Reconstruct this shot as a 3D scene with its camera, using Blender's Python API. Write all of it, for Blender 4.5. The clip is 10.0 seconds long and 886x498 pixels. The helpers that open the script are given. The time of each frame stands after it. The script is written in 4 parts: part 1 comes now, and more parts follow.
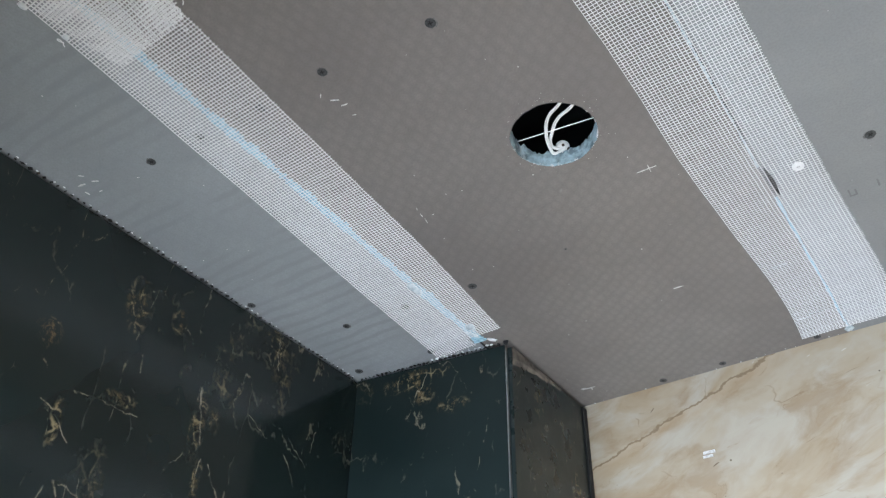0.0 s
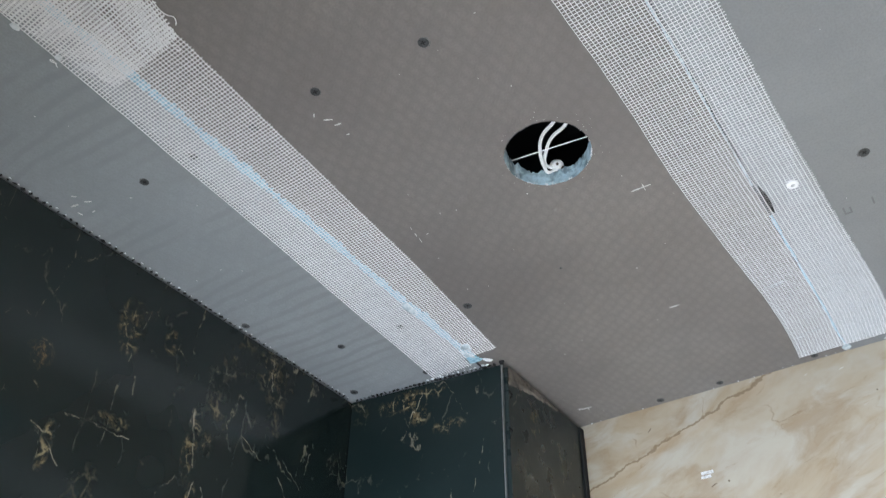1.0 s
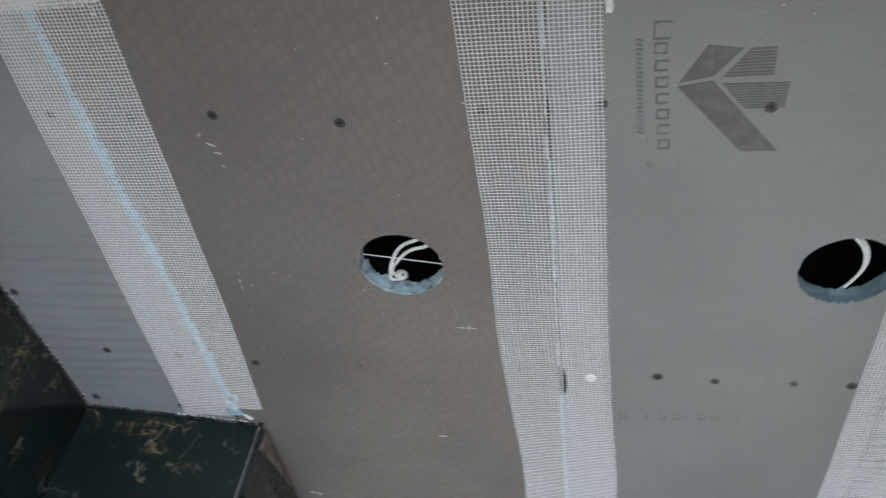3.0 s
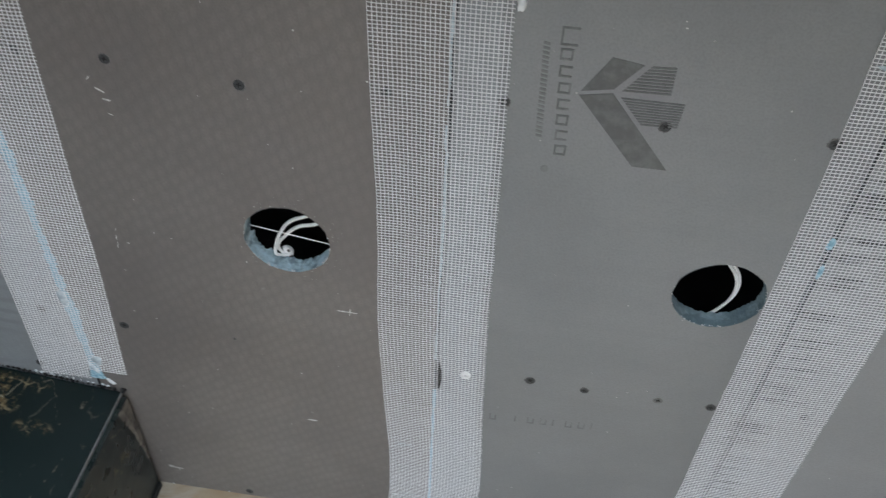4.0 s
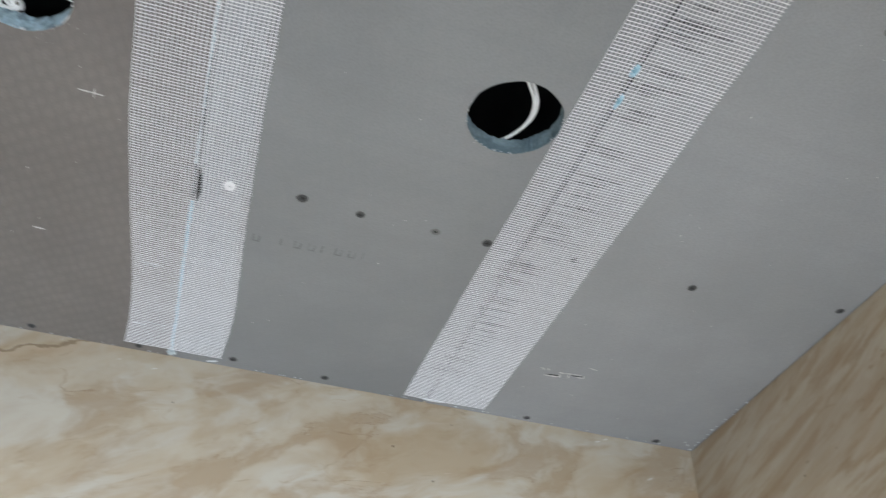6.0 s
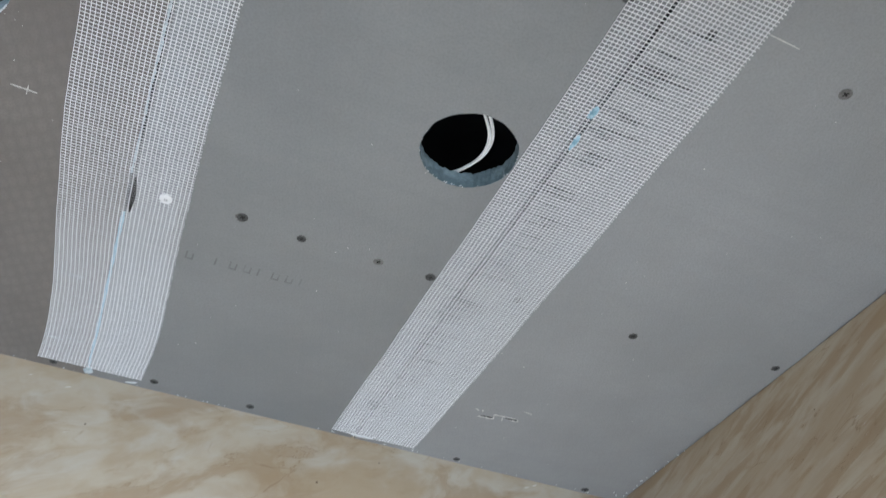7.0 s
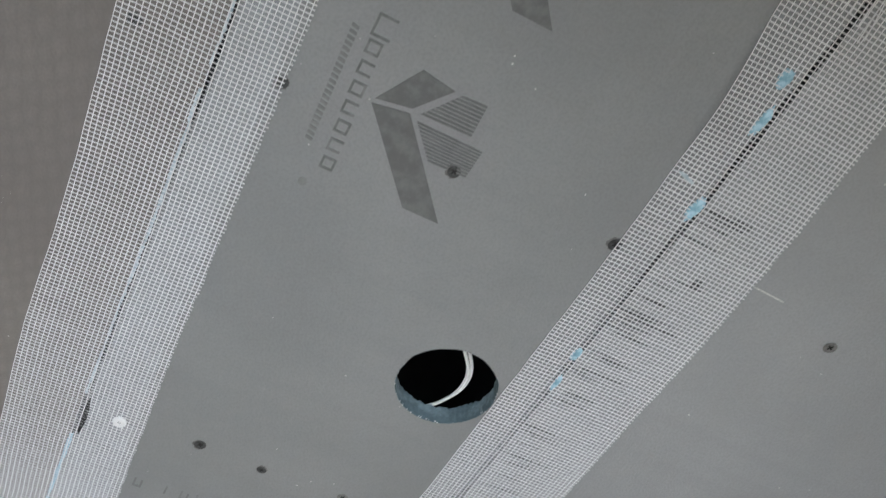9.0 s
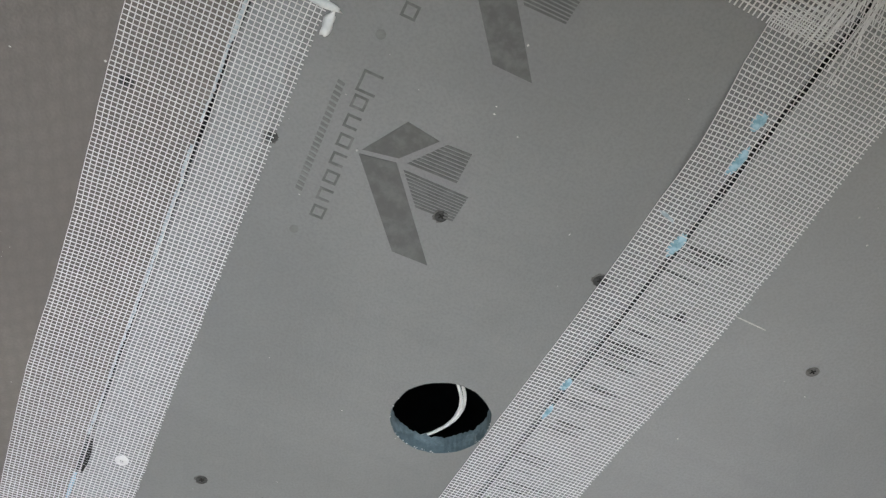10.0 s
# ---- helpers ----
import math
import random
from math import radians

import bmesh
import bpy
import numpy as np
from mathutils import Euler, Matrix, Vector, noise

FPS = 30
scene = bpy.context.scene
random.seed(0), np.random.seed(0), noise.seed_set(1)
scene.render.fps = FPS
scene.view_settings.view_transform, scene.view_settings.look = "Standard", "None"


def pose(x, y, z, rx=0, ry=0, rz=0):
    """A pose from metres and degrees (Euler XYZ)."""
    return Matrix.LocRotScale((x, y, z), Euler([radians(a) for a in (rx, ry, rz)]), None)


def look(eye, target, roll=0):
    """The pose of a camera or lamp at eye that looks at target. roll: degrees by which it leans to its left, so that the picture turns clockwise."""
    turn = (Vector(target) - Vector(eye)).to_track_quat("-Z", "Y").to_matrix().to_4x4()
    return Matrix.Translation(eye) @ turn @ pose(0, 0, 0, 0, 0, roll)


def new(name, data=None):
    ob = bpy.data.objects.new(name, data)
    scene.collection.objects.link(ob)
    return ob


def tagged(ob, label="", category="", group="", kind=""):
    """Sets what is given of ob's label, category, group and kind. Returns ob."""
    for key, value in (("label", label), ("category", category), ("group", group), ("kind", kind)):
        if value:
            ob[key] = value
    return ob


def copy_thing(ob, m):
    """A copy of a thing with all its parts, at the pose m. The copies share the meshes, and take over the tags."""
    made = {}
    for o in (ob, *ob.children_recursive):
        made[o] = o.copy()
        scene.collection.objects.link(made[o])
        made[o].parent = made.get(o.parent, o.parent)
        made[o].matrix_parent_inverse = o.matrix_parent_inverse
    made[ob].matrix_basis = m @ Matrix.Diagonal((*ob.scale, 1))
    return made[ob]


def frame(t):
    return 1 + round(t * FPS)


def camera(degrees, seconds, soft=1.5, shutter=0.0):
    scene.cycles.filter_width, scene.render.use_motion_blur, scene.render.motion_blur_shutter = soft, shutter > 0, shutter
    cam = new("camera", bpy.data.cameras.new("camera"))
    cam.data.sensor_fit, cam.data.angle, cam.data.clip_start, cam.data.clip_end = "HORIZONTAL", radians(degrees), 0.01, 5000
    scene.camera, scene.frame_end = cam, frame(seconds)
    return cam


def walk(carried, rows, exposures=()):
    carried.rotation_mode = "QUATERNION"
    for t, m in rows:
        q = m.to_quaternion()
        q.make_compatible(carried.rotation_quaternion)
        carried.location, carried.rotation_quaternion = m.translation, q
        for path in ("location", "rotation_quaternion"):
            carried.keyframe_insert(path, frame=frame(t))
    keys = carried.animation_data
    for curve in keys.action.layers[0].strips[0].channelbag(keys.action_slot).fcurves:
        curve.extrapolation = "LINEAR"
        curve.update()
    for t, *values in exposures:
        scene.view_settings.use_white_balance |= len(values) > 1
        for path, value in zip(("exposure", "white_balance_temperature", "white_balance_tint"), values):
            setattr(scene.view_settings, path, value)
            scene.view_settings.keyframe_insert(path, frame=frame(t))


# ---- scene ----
cam = camera(55.3, 10.0, soft=1.25, shutter=0.42)
PATH = [
    (0, (0.019, -0.003, 1.766), (-0.884, 1.281, 3.006), 1.2),
    (0.5, (0.021, 0.003, 1.766), (-0.871, 1.283, 3.017), 0.8),
    (1, (0.02, 0.002, 1.768), (-0.862, 1.264, 3.045), 0.9),
    (1.5, (0.004, -0.01, 1.778), (-0.854, 1.207, 3.113), 2.9),
    (2, (-0.012, -0.028, 1.783), (-0.821, 1.211, 3.129), 10.4),
    (2.5, (-0.032, -0.055, 1.794), (-0.653, 1.264, 3.163), 12.2),
    (3, (-0.033, -0.062, 1.807), (-0.405, 1.332, 3.192), 11.0),
    (3.2, (-0.028, -0.063, 1.812), (-0.339, 1.343, 3.199), 11.6),
    (4.3, (-0.02, -0.029, 1.802), (-0.071, 1.375, 3.225), 9.9),
    (4.5, (-0.028, -0.01, 1.8), (-0.008, 1.391, 3.227), 8.8),
    (5, (-0.05, 0.038, 1.803), (0.038, 1.488, 3.178), 7.7),
    (5.5, (-0.052, 0.053, 1.809), (0.212, 1.562, 3.094), 4.6),
    (6, (-0.018, 0.068, 1.812), (0.43, 1.559, 3.067), 2.0),
    (6.2, (-0.017, 0.08, 1.816), (0.509, 1.547, 3.07), 1.1),
    (7.3, (-0.024, 0.094, 1.838), (0.541, 1.426, 3.219), 1.9),
    (7.5, (-0.029, 0.098, 1.851), (0.524, 1.384, 3.28), 1.8),
    (8, (-0.035, 0.11, 1.86), (0.515, 1.312, 3.36), 1.9),
    (8.5, (-0.04, 0.108, 1.865), (0.464, 1.238, 3.436), 3.2),
    (9, (-0.036, 0.094, 1.868), (0.459, 1.133, 3.503), 2.4),
    (9.5, (-0.046, 0.075, 1.873), (0.466, 1.087, 3.521), 1.1),
    (10, (-0.048, 0.058, 1.873), (0.457, 1.098, 3.505), 0.5),
]
walk(cam, [(t, look(eye, target, roll)) for t, eye, target, roll in PATH],
     exposures=[(0.0, 1.50, 6140, 10), (2.5, 1.38, 6190, 10), (3.0, 1.0, 6240, 10), (4.5, 0.86, 6240, 10), (5.0, 1.13, 6290, 10), (6.0, 1.19, 6310, 10), (7.5, 1.14, 6070, 10), (8.0, 1.14, 6070, 10), (9.0, 1.15, 6290, 10), (10.0, 1.18, 6440, 10)])

CEIL = 2.4          # underside of the ceiling boards
THICK = 0.020       # foam-cored backer board

# ---- light ----
world = bpy.data.worlds.new("sky")
scene.world = world
world.use_nodes = True
sky = world.node_tree.nodes.new("ShaderNodeTexSky")
sky.sky_type, sky.sun_disc = "NISHITA", False
sky.sun_elevation, sky.sun_rotation = radians(31), radians(175)
background = world.node_tree.nodes["Background"]
background.inputs["Strength"].default_value = 0.1
world.node_tree.links.new(sky.outputs[0], background.inputs["Color"])


def area_lamp(name, m, sx, sy, watts, colour):
    data = bpy.data.lights.new(name, "AREA")
    data.shape, data.size, data.size_y, data.energy, data.color = "RECTANGLE", sx, sy, watts, colour
    ob = new(name, data)
    ob.matrix_world = m
    return ob


# hall floor sunshine, and a lamp added at an unseen window behind the doorway
sun_data = bpy.data.lights.new("sun", "SUN")
sun_data.energy, sun_data.angle, sun_data.color = 5.0, radians(0.6), (1.0, 0.97, 0.93)
sun = new("sun", sun_data)
sun.matrix_world = look((0.4, -5.0, 3.05), (0.0, 0.0, 0.0))
area_lamp("added_daylight", look((0.0, -3.02, 1.3), (0.0, 0.0, 0.6)), 3.0, 2.0, 120, (0.85, 0.96, 1.10))


# ---- materials ----
class Nodes:
    """Short hand for a node material."""

    def __init__(self, name, rough=0.5, metal=0.0):
        self.mat = bpy.data.materials.new(name)
        self.mat.use_nodes = True
        self.tree = self.mat.node_tree
        self.bsdf = self.tree.nodes["Principled BSDF"]
        self.bsdf.inputs["Roughness"].default_value = rough
        self.bsdf.inputs["Metallic"].default_value = metal
        self.coords = self.add("ShaderNodeTexCoord").outputs["Object"]

    def add(self, kind):
        return self.tree.nodes.new(kind)

    def put(self, socket, value):
        if isinstance(value, bpy.types.NodeSocket):
            self.tree.links.new(value, socket)
        else:
            socket.default_value = value

    def mapping(self, scale=(1, 1, 1), turn=(0, 0, 0), shift=(0, 0, 0), source=None):
        n = self.add("ShaderNodeMapping")
        self.put(n.inputs["Vector"], source or self.coords)
        n.inputs["Scale"].default_value = scale
        n.inputs["Rotation"].default_value = [radians(a) for a in turn]
        n.inputs["Location"].default_value = shift
        return n.outputs[0]

    def noise(self, scale, detail=4.0, rough=0.55, vector=None, distortion=0.0, colour=False):
        n = self.add("ShaderNodeTexNoise")
        self.put(n.inputs["Vector"], vector or self.coords)
        n.inputs["Scale"].default_value, n.inputs["Detail"].default_value = scale, detail
        n.inputs["Roughness"].default_value, n.inputs["Distortion"].default_value = rough, distortion
        return n.outputs["Color" if colour else "Fac"]

    def voronoi(self, scale, vector=None, feature="F1", random=1.0):
        n = self.add("ShaderNodeTexVoronoi")
        n.feature = feature
        self.put(n.inputs["Vector"], vector or self.coords)
        n.inputs["Scale"].default_value = scale
        n.inputs["Randomness"].default_value = random
        return n.outputs["Distance"]

    def maths(self, op, a, b=0.0, c=0.0, clamp=False):
        n = self.add("ShaderNodeMath")
        n.operation, n.use_clamp = op, clamp
        for socket, value in zip(n.inputs, (a, b, c)):
            self.put(socket, value)
        return n.outputs[0]

    def span(self, value, lo, hi, to_lo=0.0, to_hi=1.0):
        n = self.add("ShaderNodeMapRange")
        n.interpolation_type = "SMOOTHSTEP"
        for socket, v in zip(n.inputs, (value, lo, hi, to_lo, to_hi)):
            self.put(socket, v)
        return n.outputs[0]

    def ridge(self, value, width, at=0.5):
        """1 along the level line of a noise, 0 away from it."""
        return self.span(self.maths("ABSOLUTE", self.maths("SUBTRACT", value, at)), 0.0, width, 1.0, 0.0)

    def mix(self, factor, a, b, how="MIX"):
        n = self.add("ShaderNodeMix")
        n.data_type, n.blend_type = "RGBA", how
        self.put(n.inputs[0], factor)
        for socket, v in ((n.inputs[6], a), (n.inputs[7], b)):
            self.put(socket, (*v, 1.0) if isinstance(v, tuple) else v)
        return n.outputs[2]

    def warped(self, vector, scale, strength):
        n = self.add("ShaderNodeVectorMath")
        n.operation = "MULTIPLY_ADD"
        self.put(n.inputs[0], self.noise(scale, 3.0, vector=vector, colour=True))
        n.inputs[1].default_value = (strength,) * 3
        self.put(n.inputs[2], vector)
        return n.outputs[0]

    def bump(self, height, strength, distance):
        n = self.add("ShaderNodeBump")
        n.inputs["Strength"].default_value, n.inputs["Distance"].default_value = strength, distance
        self.put(n.inputs["Height"], height)
        self.put(self.bsdf.inputs["Normal"], n.outputs[0])

    def axes(self, source=None):
        n = self.add("ShaderNodeSeparateXYZ")
        self.put(n.inputs[0], source or self.coords)
        return n.outputs

    def done(self, colour, rough=None):
        self.put(self.bsdf.inputs["Base Color"], (*colour, 1.0) if isinstance(colour, tuple) else colour)
        if rough is not None:
            self.put(self.bsdf.inputs["Roughness"], rough)
        return self.mat


def board_material(name, colour, dark, emboss, rough=0.42, ribs=0.0):
    """Cement skin of a backer board: cloudy, finely grained, with the woven emboss of its fabric."""
    k = Nodes(name, 0.5)
    cloud = k.noise(5.0, 5.0)
    grain = k.noise(420.0, 3.0)
    streak = k.noise(9.0, 4.0, vector=k.mapping((0.35, 6.0, 1.0)))
    base = k.mix(k.span(cloud, 0.3, 0.7), colour, dark)
    base = k.mix(k.span(streak, 0.45, 0.75, 0.0, 0.35), base, dark)
    base = k.mix(k.span(grain, 0.35, 0.7, 0.0, 0.3), base, tuple(0.72 * c for c in dark))
    dots = k.voronoi(95.0, k.mapping((1.0, 0.62, 1.0), (0, 0, 24)), random=0.35)
    base = k.mix(k.span(dots, 0.2, 0.6, 0.0, 0.25 * emboss), base, tuple(0.68 * c for c in dark))
    if ribs:
        # trowel ribs across the board, about 20 mm apart
        _, y, _ = k.axes()
        wave = k.maths("ADD", k.maths("MULTIPLY", y, 310.0), k.maths("MULTIPLY", k.noise(9.0, 3.0), 9.0))
        rib = k.maths("MULTIPLY", k.span(k.maths("SINE", wave), -0.2, 1.0), k.span(k.noise(14.0, 3.0, vector=k.mapping((0.6, 1.0, 1.0))), 0.36, 0.56, 0.0, ribs))
        base = k.mix(rib, base, tuple(0.84 * c for c in dark))
    dust = k.span(k.noise(60.0, 4.0), 0.7, 0.82, 0.0, 0.25)
    base = k.mix(dust, base, (0.4, 0.4, 0.4))
    height = k.maths("ADD", k.maths("MULTIPLY", dots, 0.6 * emboss), k.maths("MULTIPLY", grain, 0.5))
    k.bump(height, 0.5, 0.0014)
    return k.done(base, k.span(cloud, 0.3, 0.7, rough, rough + 0.12))


def dark_marble(name, spots, across, gloss=0.09, sheen=0.5, veins=()):
    """Polished black stone with ochre patches and pale, jagged hair veins. spots: (along, height, half width, half height) of ochre clusters.
    veins: (along, height, along, height, half width) of single bright veins."""
    k = Nodes(name, 0.1)
    k.bsdf.inputs["Specular IOR Level"].default_value = sheen
    tall = k.mapping((1.0, 1.0, 0.42))
    bent = k.warped(tall, 12.0, 0.05)
    bent = k.warped(bent, 38.0, 0.020)
    bent = k.warped(bent, 110.0, 0.006)
    area = k.noise(3.4, 3.0)
    cracks = k.span(k.voronoi(10.0, bent, "DISTANCE_TO_EDGE"), 0.001, 0.009, 1.0, 0.0)
    cracks = k.maths("MULTIPLY", cracks, k.span(k.noise(19.0, 5.0, 0.75), 0.52, 0.60))
    fine = k.span(k.voronoi(19.0, bent, "DISTANCE_TO_EDGE"), 0.004, 0.022, 1.0, 0.0)
    fine = k.maths("MULTIPLY", fine, k.span(k.noise(17.0, 4.0, 0.7, vector=k.mapping(shift=(3, 1, 2))), 0.53, 0.64))
    loose = k.warped(k.mapping((1.0, 1.0, 0.7)), 45.0, 0.016)
    grains = k.span(k.noise(95.0, 7.0, 0.75, vector=loose), 0.50, 0.62)
    lace = k.span(k.voronoi(62.0, loose, "DISTANCE_TO_EDGE"), 0.01, 0.11, 1.0, 0.0)
    lace = k.maths("MULTIPLY", lace, k.span(k.noise(70.0, 4.0, 0.7), 0.46, 0.60))
    patch = k.span(k.noise(6.0, 3.0, 0.6, vector=k.mapping((1.0, 1.0, 0.6), shift=(1, 9, 4))), 0.58, 0.72, 0.0, 0.6)
    x, y, z = k.axes()
    side = x if across else y
    for u, h, half_u, half_h in spots:
        du = k.maths("MULTIPLY", k.maths("SUBTRACT", side, u), 1.0 / half_u)
        dh = k.maths("MULTIPLY", k.maths("SUBTRACT", z, h), 1.0 / half_h)
        far = k.maths("ADD", k.maths("MULTIPLY", du, du), k.maths("MULTIPLY", dh, dh))
        patch = k.maths("MAXIMUM", patch, k.span(k.maths("ADD", far, k.maths("MULTIPLY", k.noise(34.0, 5.0, 0.7, vector=tall), 2.2)), 0.9, 2.1, 1.0, 0.0))
    gold = k.maths("MULTIPLY", grains, patch)
    base = k.mix(k.span(area, 0.35, 0.7), (0.0088, 0.0150, 0.0148), (0.0150, 0.0235, 0.0232))
    base = k.mix(k.maths("MULTIPLY", gold, 0.95), base, (0.135, 0.100, 0.050))
    base = k.mix(k.maths("MULTIPLY", k.maths("MULTIPLY", lace, patch), 0.95), base, (0.30, 0.245, 0.14))
    base = k.mix(k.maths("MULTIPLY", fine, k.maths("MULTIPLY_ADD", patch, 0.5, 0.30)), base, (0.20, 0.19, 0.14))
    base = k.mix(k.maths("MULTIPLY", cracks, k.maths("MULTIPLY_ADD", patch, 0.45, 0.42)), base, (0.34, 0.30, 0.21))
    if veins:
        x, y, z = k.axes(k.warped(k.warped(k.coords, 28.0, 0.016), 120.0, 0.006))
        side = x if across else y
        patchy = k.span(k.noise(60.0, 4.0, 0.75), 0.42, 0.60, 0.08, 0.95)
        line = 0.0
        for u0, h0, u1, h1, half in veins:
            du, dh = u1 - u0, h1 - h0
            pu, ph = k.maths("SUBTRACT", side, u0 + 0.011), k.maths("SUBTRACT", z, h0 + 0.011)
            f = k.maths("MULTIPLY", k.maths("MULTIPLY_ADD", pu, du, k.maths("MULTIPLY", ph, dh)), 1.0 / (du * du + dh * dh), clamp=True)
            eu, eh = k.maths("MULTIPLY_ADD", f, -du, pu), k.maths("MULTIPLY_ADD", f, -dh, ph)
            off = k.maths("SQRT", k.maths("MULTIPLY_ADD", eu, eu, k.maths("MULTIPLY", eh, eh)))
            line = k.maths("MAXIMUM", line, k.span(off, half * 0.2, half, 1.0, 0.0))
        base = k.mix(k.maths("MULTIPLY", line, patchy), base, (0.26, 0.23, 0.165))
    return k.done(base, k.span(k.noise(30.0, 3.0), 0.3, 0.7, gloss, gloss * 1.6))


def beige_marble(name, turn, stretch, tones, milky, crack):
    """Polished cream stone: drifting tan bands, milky patches, brown veins, nicks and hair cracks."""
    k = Nodes(name, 0.14)
    pale, tan_tone, milk_tone, vein_tone = tones
    flow = k.mapping((1.0, 1.0, stretch), source=k.mapping(turn=turn))
    bent = k.warped(flow, 2.4, 0.26)
    bent = k.warped(bent, 9.0, 0.06)
    fine = k.warped(bent, 45.0, 0.008)
    bands = k.noise(4.6, 5.0, 0.58, vector=bent)
    milk = k.noise(7.0, 6.0, 0.56, vector=k.mapping(shift=(4, 2, 7), source=bent))
    grain = k.noise(26.0, 4.0, 0.6, vector=fine)
    base = k.mix(k.span(bands, 0.40, 0.58), pale, tan_tone)
    base = k.mix(k.span(milk, 0.43, 0.61, 0.0, milky), base, milk_tone)
    base = k.mix(k.span(grain, 0.42, 0.68, 0.0, 0.16), base, vein_tone)
    tan = k.noise(8.5, 6.0, 0.6, vector=k.mapping(shift=(2, 6, 1), source=bent))
    base = k.mix(k.span(tan, 0.47, 0.63, 0.0, 0.58), base, vein_tone)
    # darker rims where one cloud of colour meets the next
    rim = k.maths("MULTIPLY", k.ridge(milk, 0.010, 0.515), k.span(k.noise(8.0, 3.0), 0.50, 0.64, 0.0, 0.28))
    base = k.mix(rim, base, vein_tone)
    rim = k.maths("MULTIPLY", k.ridge(tan, 0.009, 0.57), k.span(k.noise(11.0, 3.0), 0.50, 0.62, 0.0, 0.45))
    base = k.mix(rim, base, (0.20, 0.125, 0.065))
    rift = k.span(k.voronoi(7.0, bent, "DISTANCE_TO_EDGE"), 0.002, 0.014, 1.0, 0.0)
    rift = k.maths("MULTIPLY", rift, k.span(k.noise(13.0, 4.0, 0.6), 0.54, 0.62))
    base = k.mix(k.maths("MULTIPLY", rift, 0.40), base, (0.20, 0.125, 0.065))
    # short nicks and pits, and small white calcite flecks
    nick = k.span(k.voronoi(15.0, k.mapping((1.0, 1.0, 4.5), source=k.warped(k.mapping(turn=turn), 30.0, 0.02))), 0.045, 0.085, 1.0, 0.0)
    nick = k.maths("MULTIPLY", nick, k.span(k.noise(10.0, 2.0), 0.50, 0.56))
    base = k.mix(k.maths("MULTIPLY", nick, 0.75), base, (0.10, 0.065, 0.04))
    pit = k.span(k.voronoi(24.0, k.mapping(shift=(7, 2, 4))), 0.025, 0.05, 1.0, 0.0)
    base = k.mix(k.maths("MULTIPLY", pit, k.span(k.noise(9.0, 2.0, vector=k.mapping(shift=(2, 8, 6))), 0.46, 0.54, 0.0, 0.8)), base, (0.09, 0.06, 0.035))
    fleck = k.span(k.voronoi(19.0, k.mapping((1.0, 1.0, 2.6), turn, (3, 1, 5), fine)), 0.05, 0.12, 1.0, 0.0)
    fleck = k.maths("MULTIPLY", fleck, k.span(k.noise(7.0, 2.0, vector=k.mapping(shift=(9, 3, 3))), 0.54, 0.62, 0.0, 0.7))
    base = k.mix(fleck, base, (0.62, 0.58, 0.52))
    if crack:
        x, _, z = k.axes()
        line = k.maths("MULTIPLY_ADD", x, crack[1], crack[0])
        line = k.maths("ADD", line, k.maths("MULTIPLY", k.maths("SUBTRACT", k.noise(22.0, 5.0, 0.65), 0.5), 0.034))
        off = k.maths("SUBTRACT", z, line)
        on = k.maths("MULTIPLY", k.span(k.maths("ABSOLUTE", off), 0.0008, 0.0026, 1.0, 0.0), k.span(x, -0.16, -0.10, 1.0, 0.0))
        halo = k.maths("MULTIPLY", k.span(off, -0.03, 0.0, 0.0, 0.35), k.span(off, 0.0, 0.003, 1.0, 0.0))
        base = k.mix(k.maths("MULTIPLY", halo, k.span(x, -0.16, -0.10, 1.0, 0.0)), base, (0.42, 0.32, 0.21))
        base = k.mix(k.maths("MULTIPLY", on, 0.8), base, (0.19, 0.135, 0.08))
    return k.done(base, k.span(bands, 0.3, 0.7, 0.10, 0.2))


def plain_material(name, colour, other, scale, rough, bump=0.0, metal=0.0):
    k = Nodes(name, rough, metal)
    grain = k.noise(scale, 5.0)
    if bump:
        k.bump(grain, 0.4, bump)
    return k.done(k.mix(k.span(grain, 0.35, 0.68), colour, other))


M_BOARDS = (
    board_material("board_bluish", (0.302, 0.321, 0.332), (0.244, 0.260, 0.270), 0.45, ribs=0.62),
    board_material("board_brownish", (0.211, 0.193, 0.180), (0.175, 0.159, 0.149), 1.0, 0.34),
    board_material("board_grey", (0.250, 0.256, 0.261), (0.214, 0.219, 0.224), 0.2),
    board_material("board_grey_light", (0.315, 0.322, 0.326), (0.275, 0.281, 0.285), 0.2),
)


def foam_material(name, deep, pale, amount):
    """Sawn blue foam: slate in places, pale blue where it tore, with white shreds."""
    k = Nodes(name, 0.85)
    torn = k.noise(30.0, 4.0, 0.6)
    fine = k.noise(170.0, 4.0, 0.65)
    base = k.mix(k.span(torn, 0.62 - amount, 0.72 - amount), deep, pale)
    base = k.mix(k.span(fine, 0.35, 0.7, 0.0, 0.45), base, tuple(0.6 * c for c in deep))
    base = k.mix(k.span(k.noise(95.0, 3.0, vector=k.mapping((1.0, 1.0, 0.5))), 0.60, 0.68, 0.0, 2.2 * amount), base, (0.70, 0.80, 0.84))
    k.bump(k.maths("ADD", torn, k.maths("MULTIPLY", fine, 0.5)), 0.7, 0.004)
    return k.done(base)


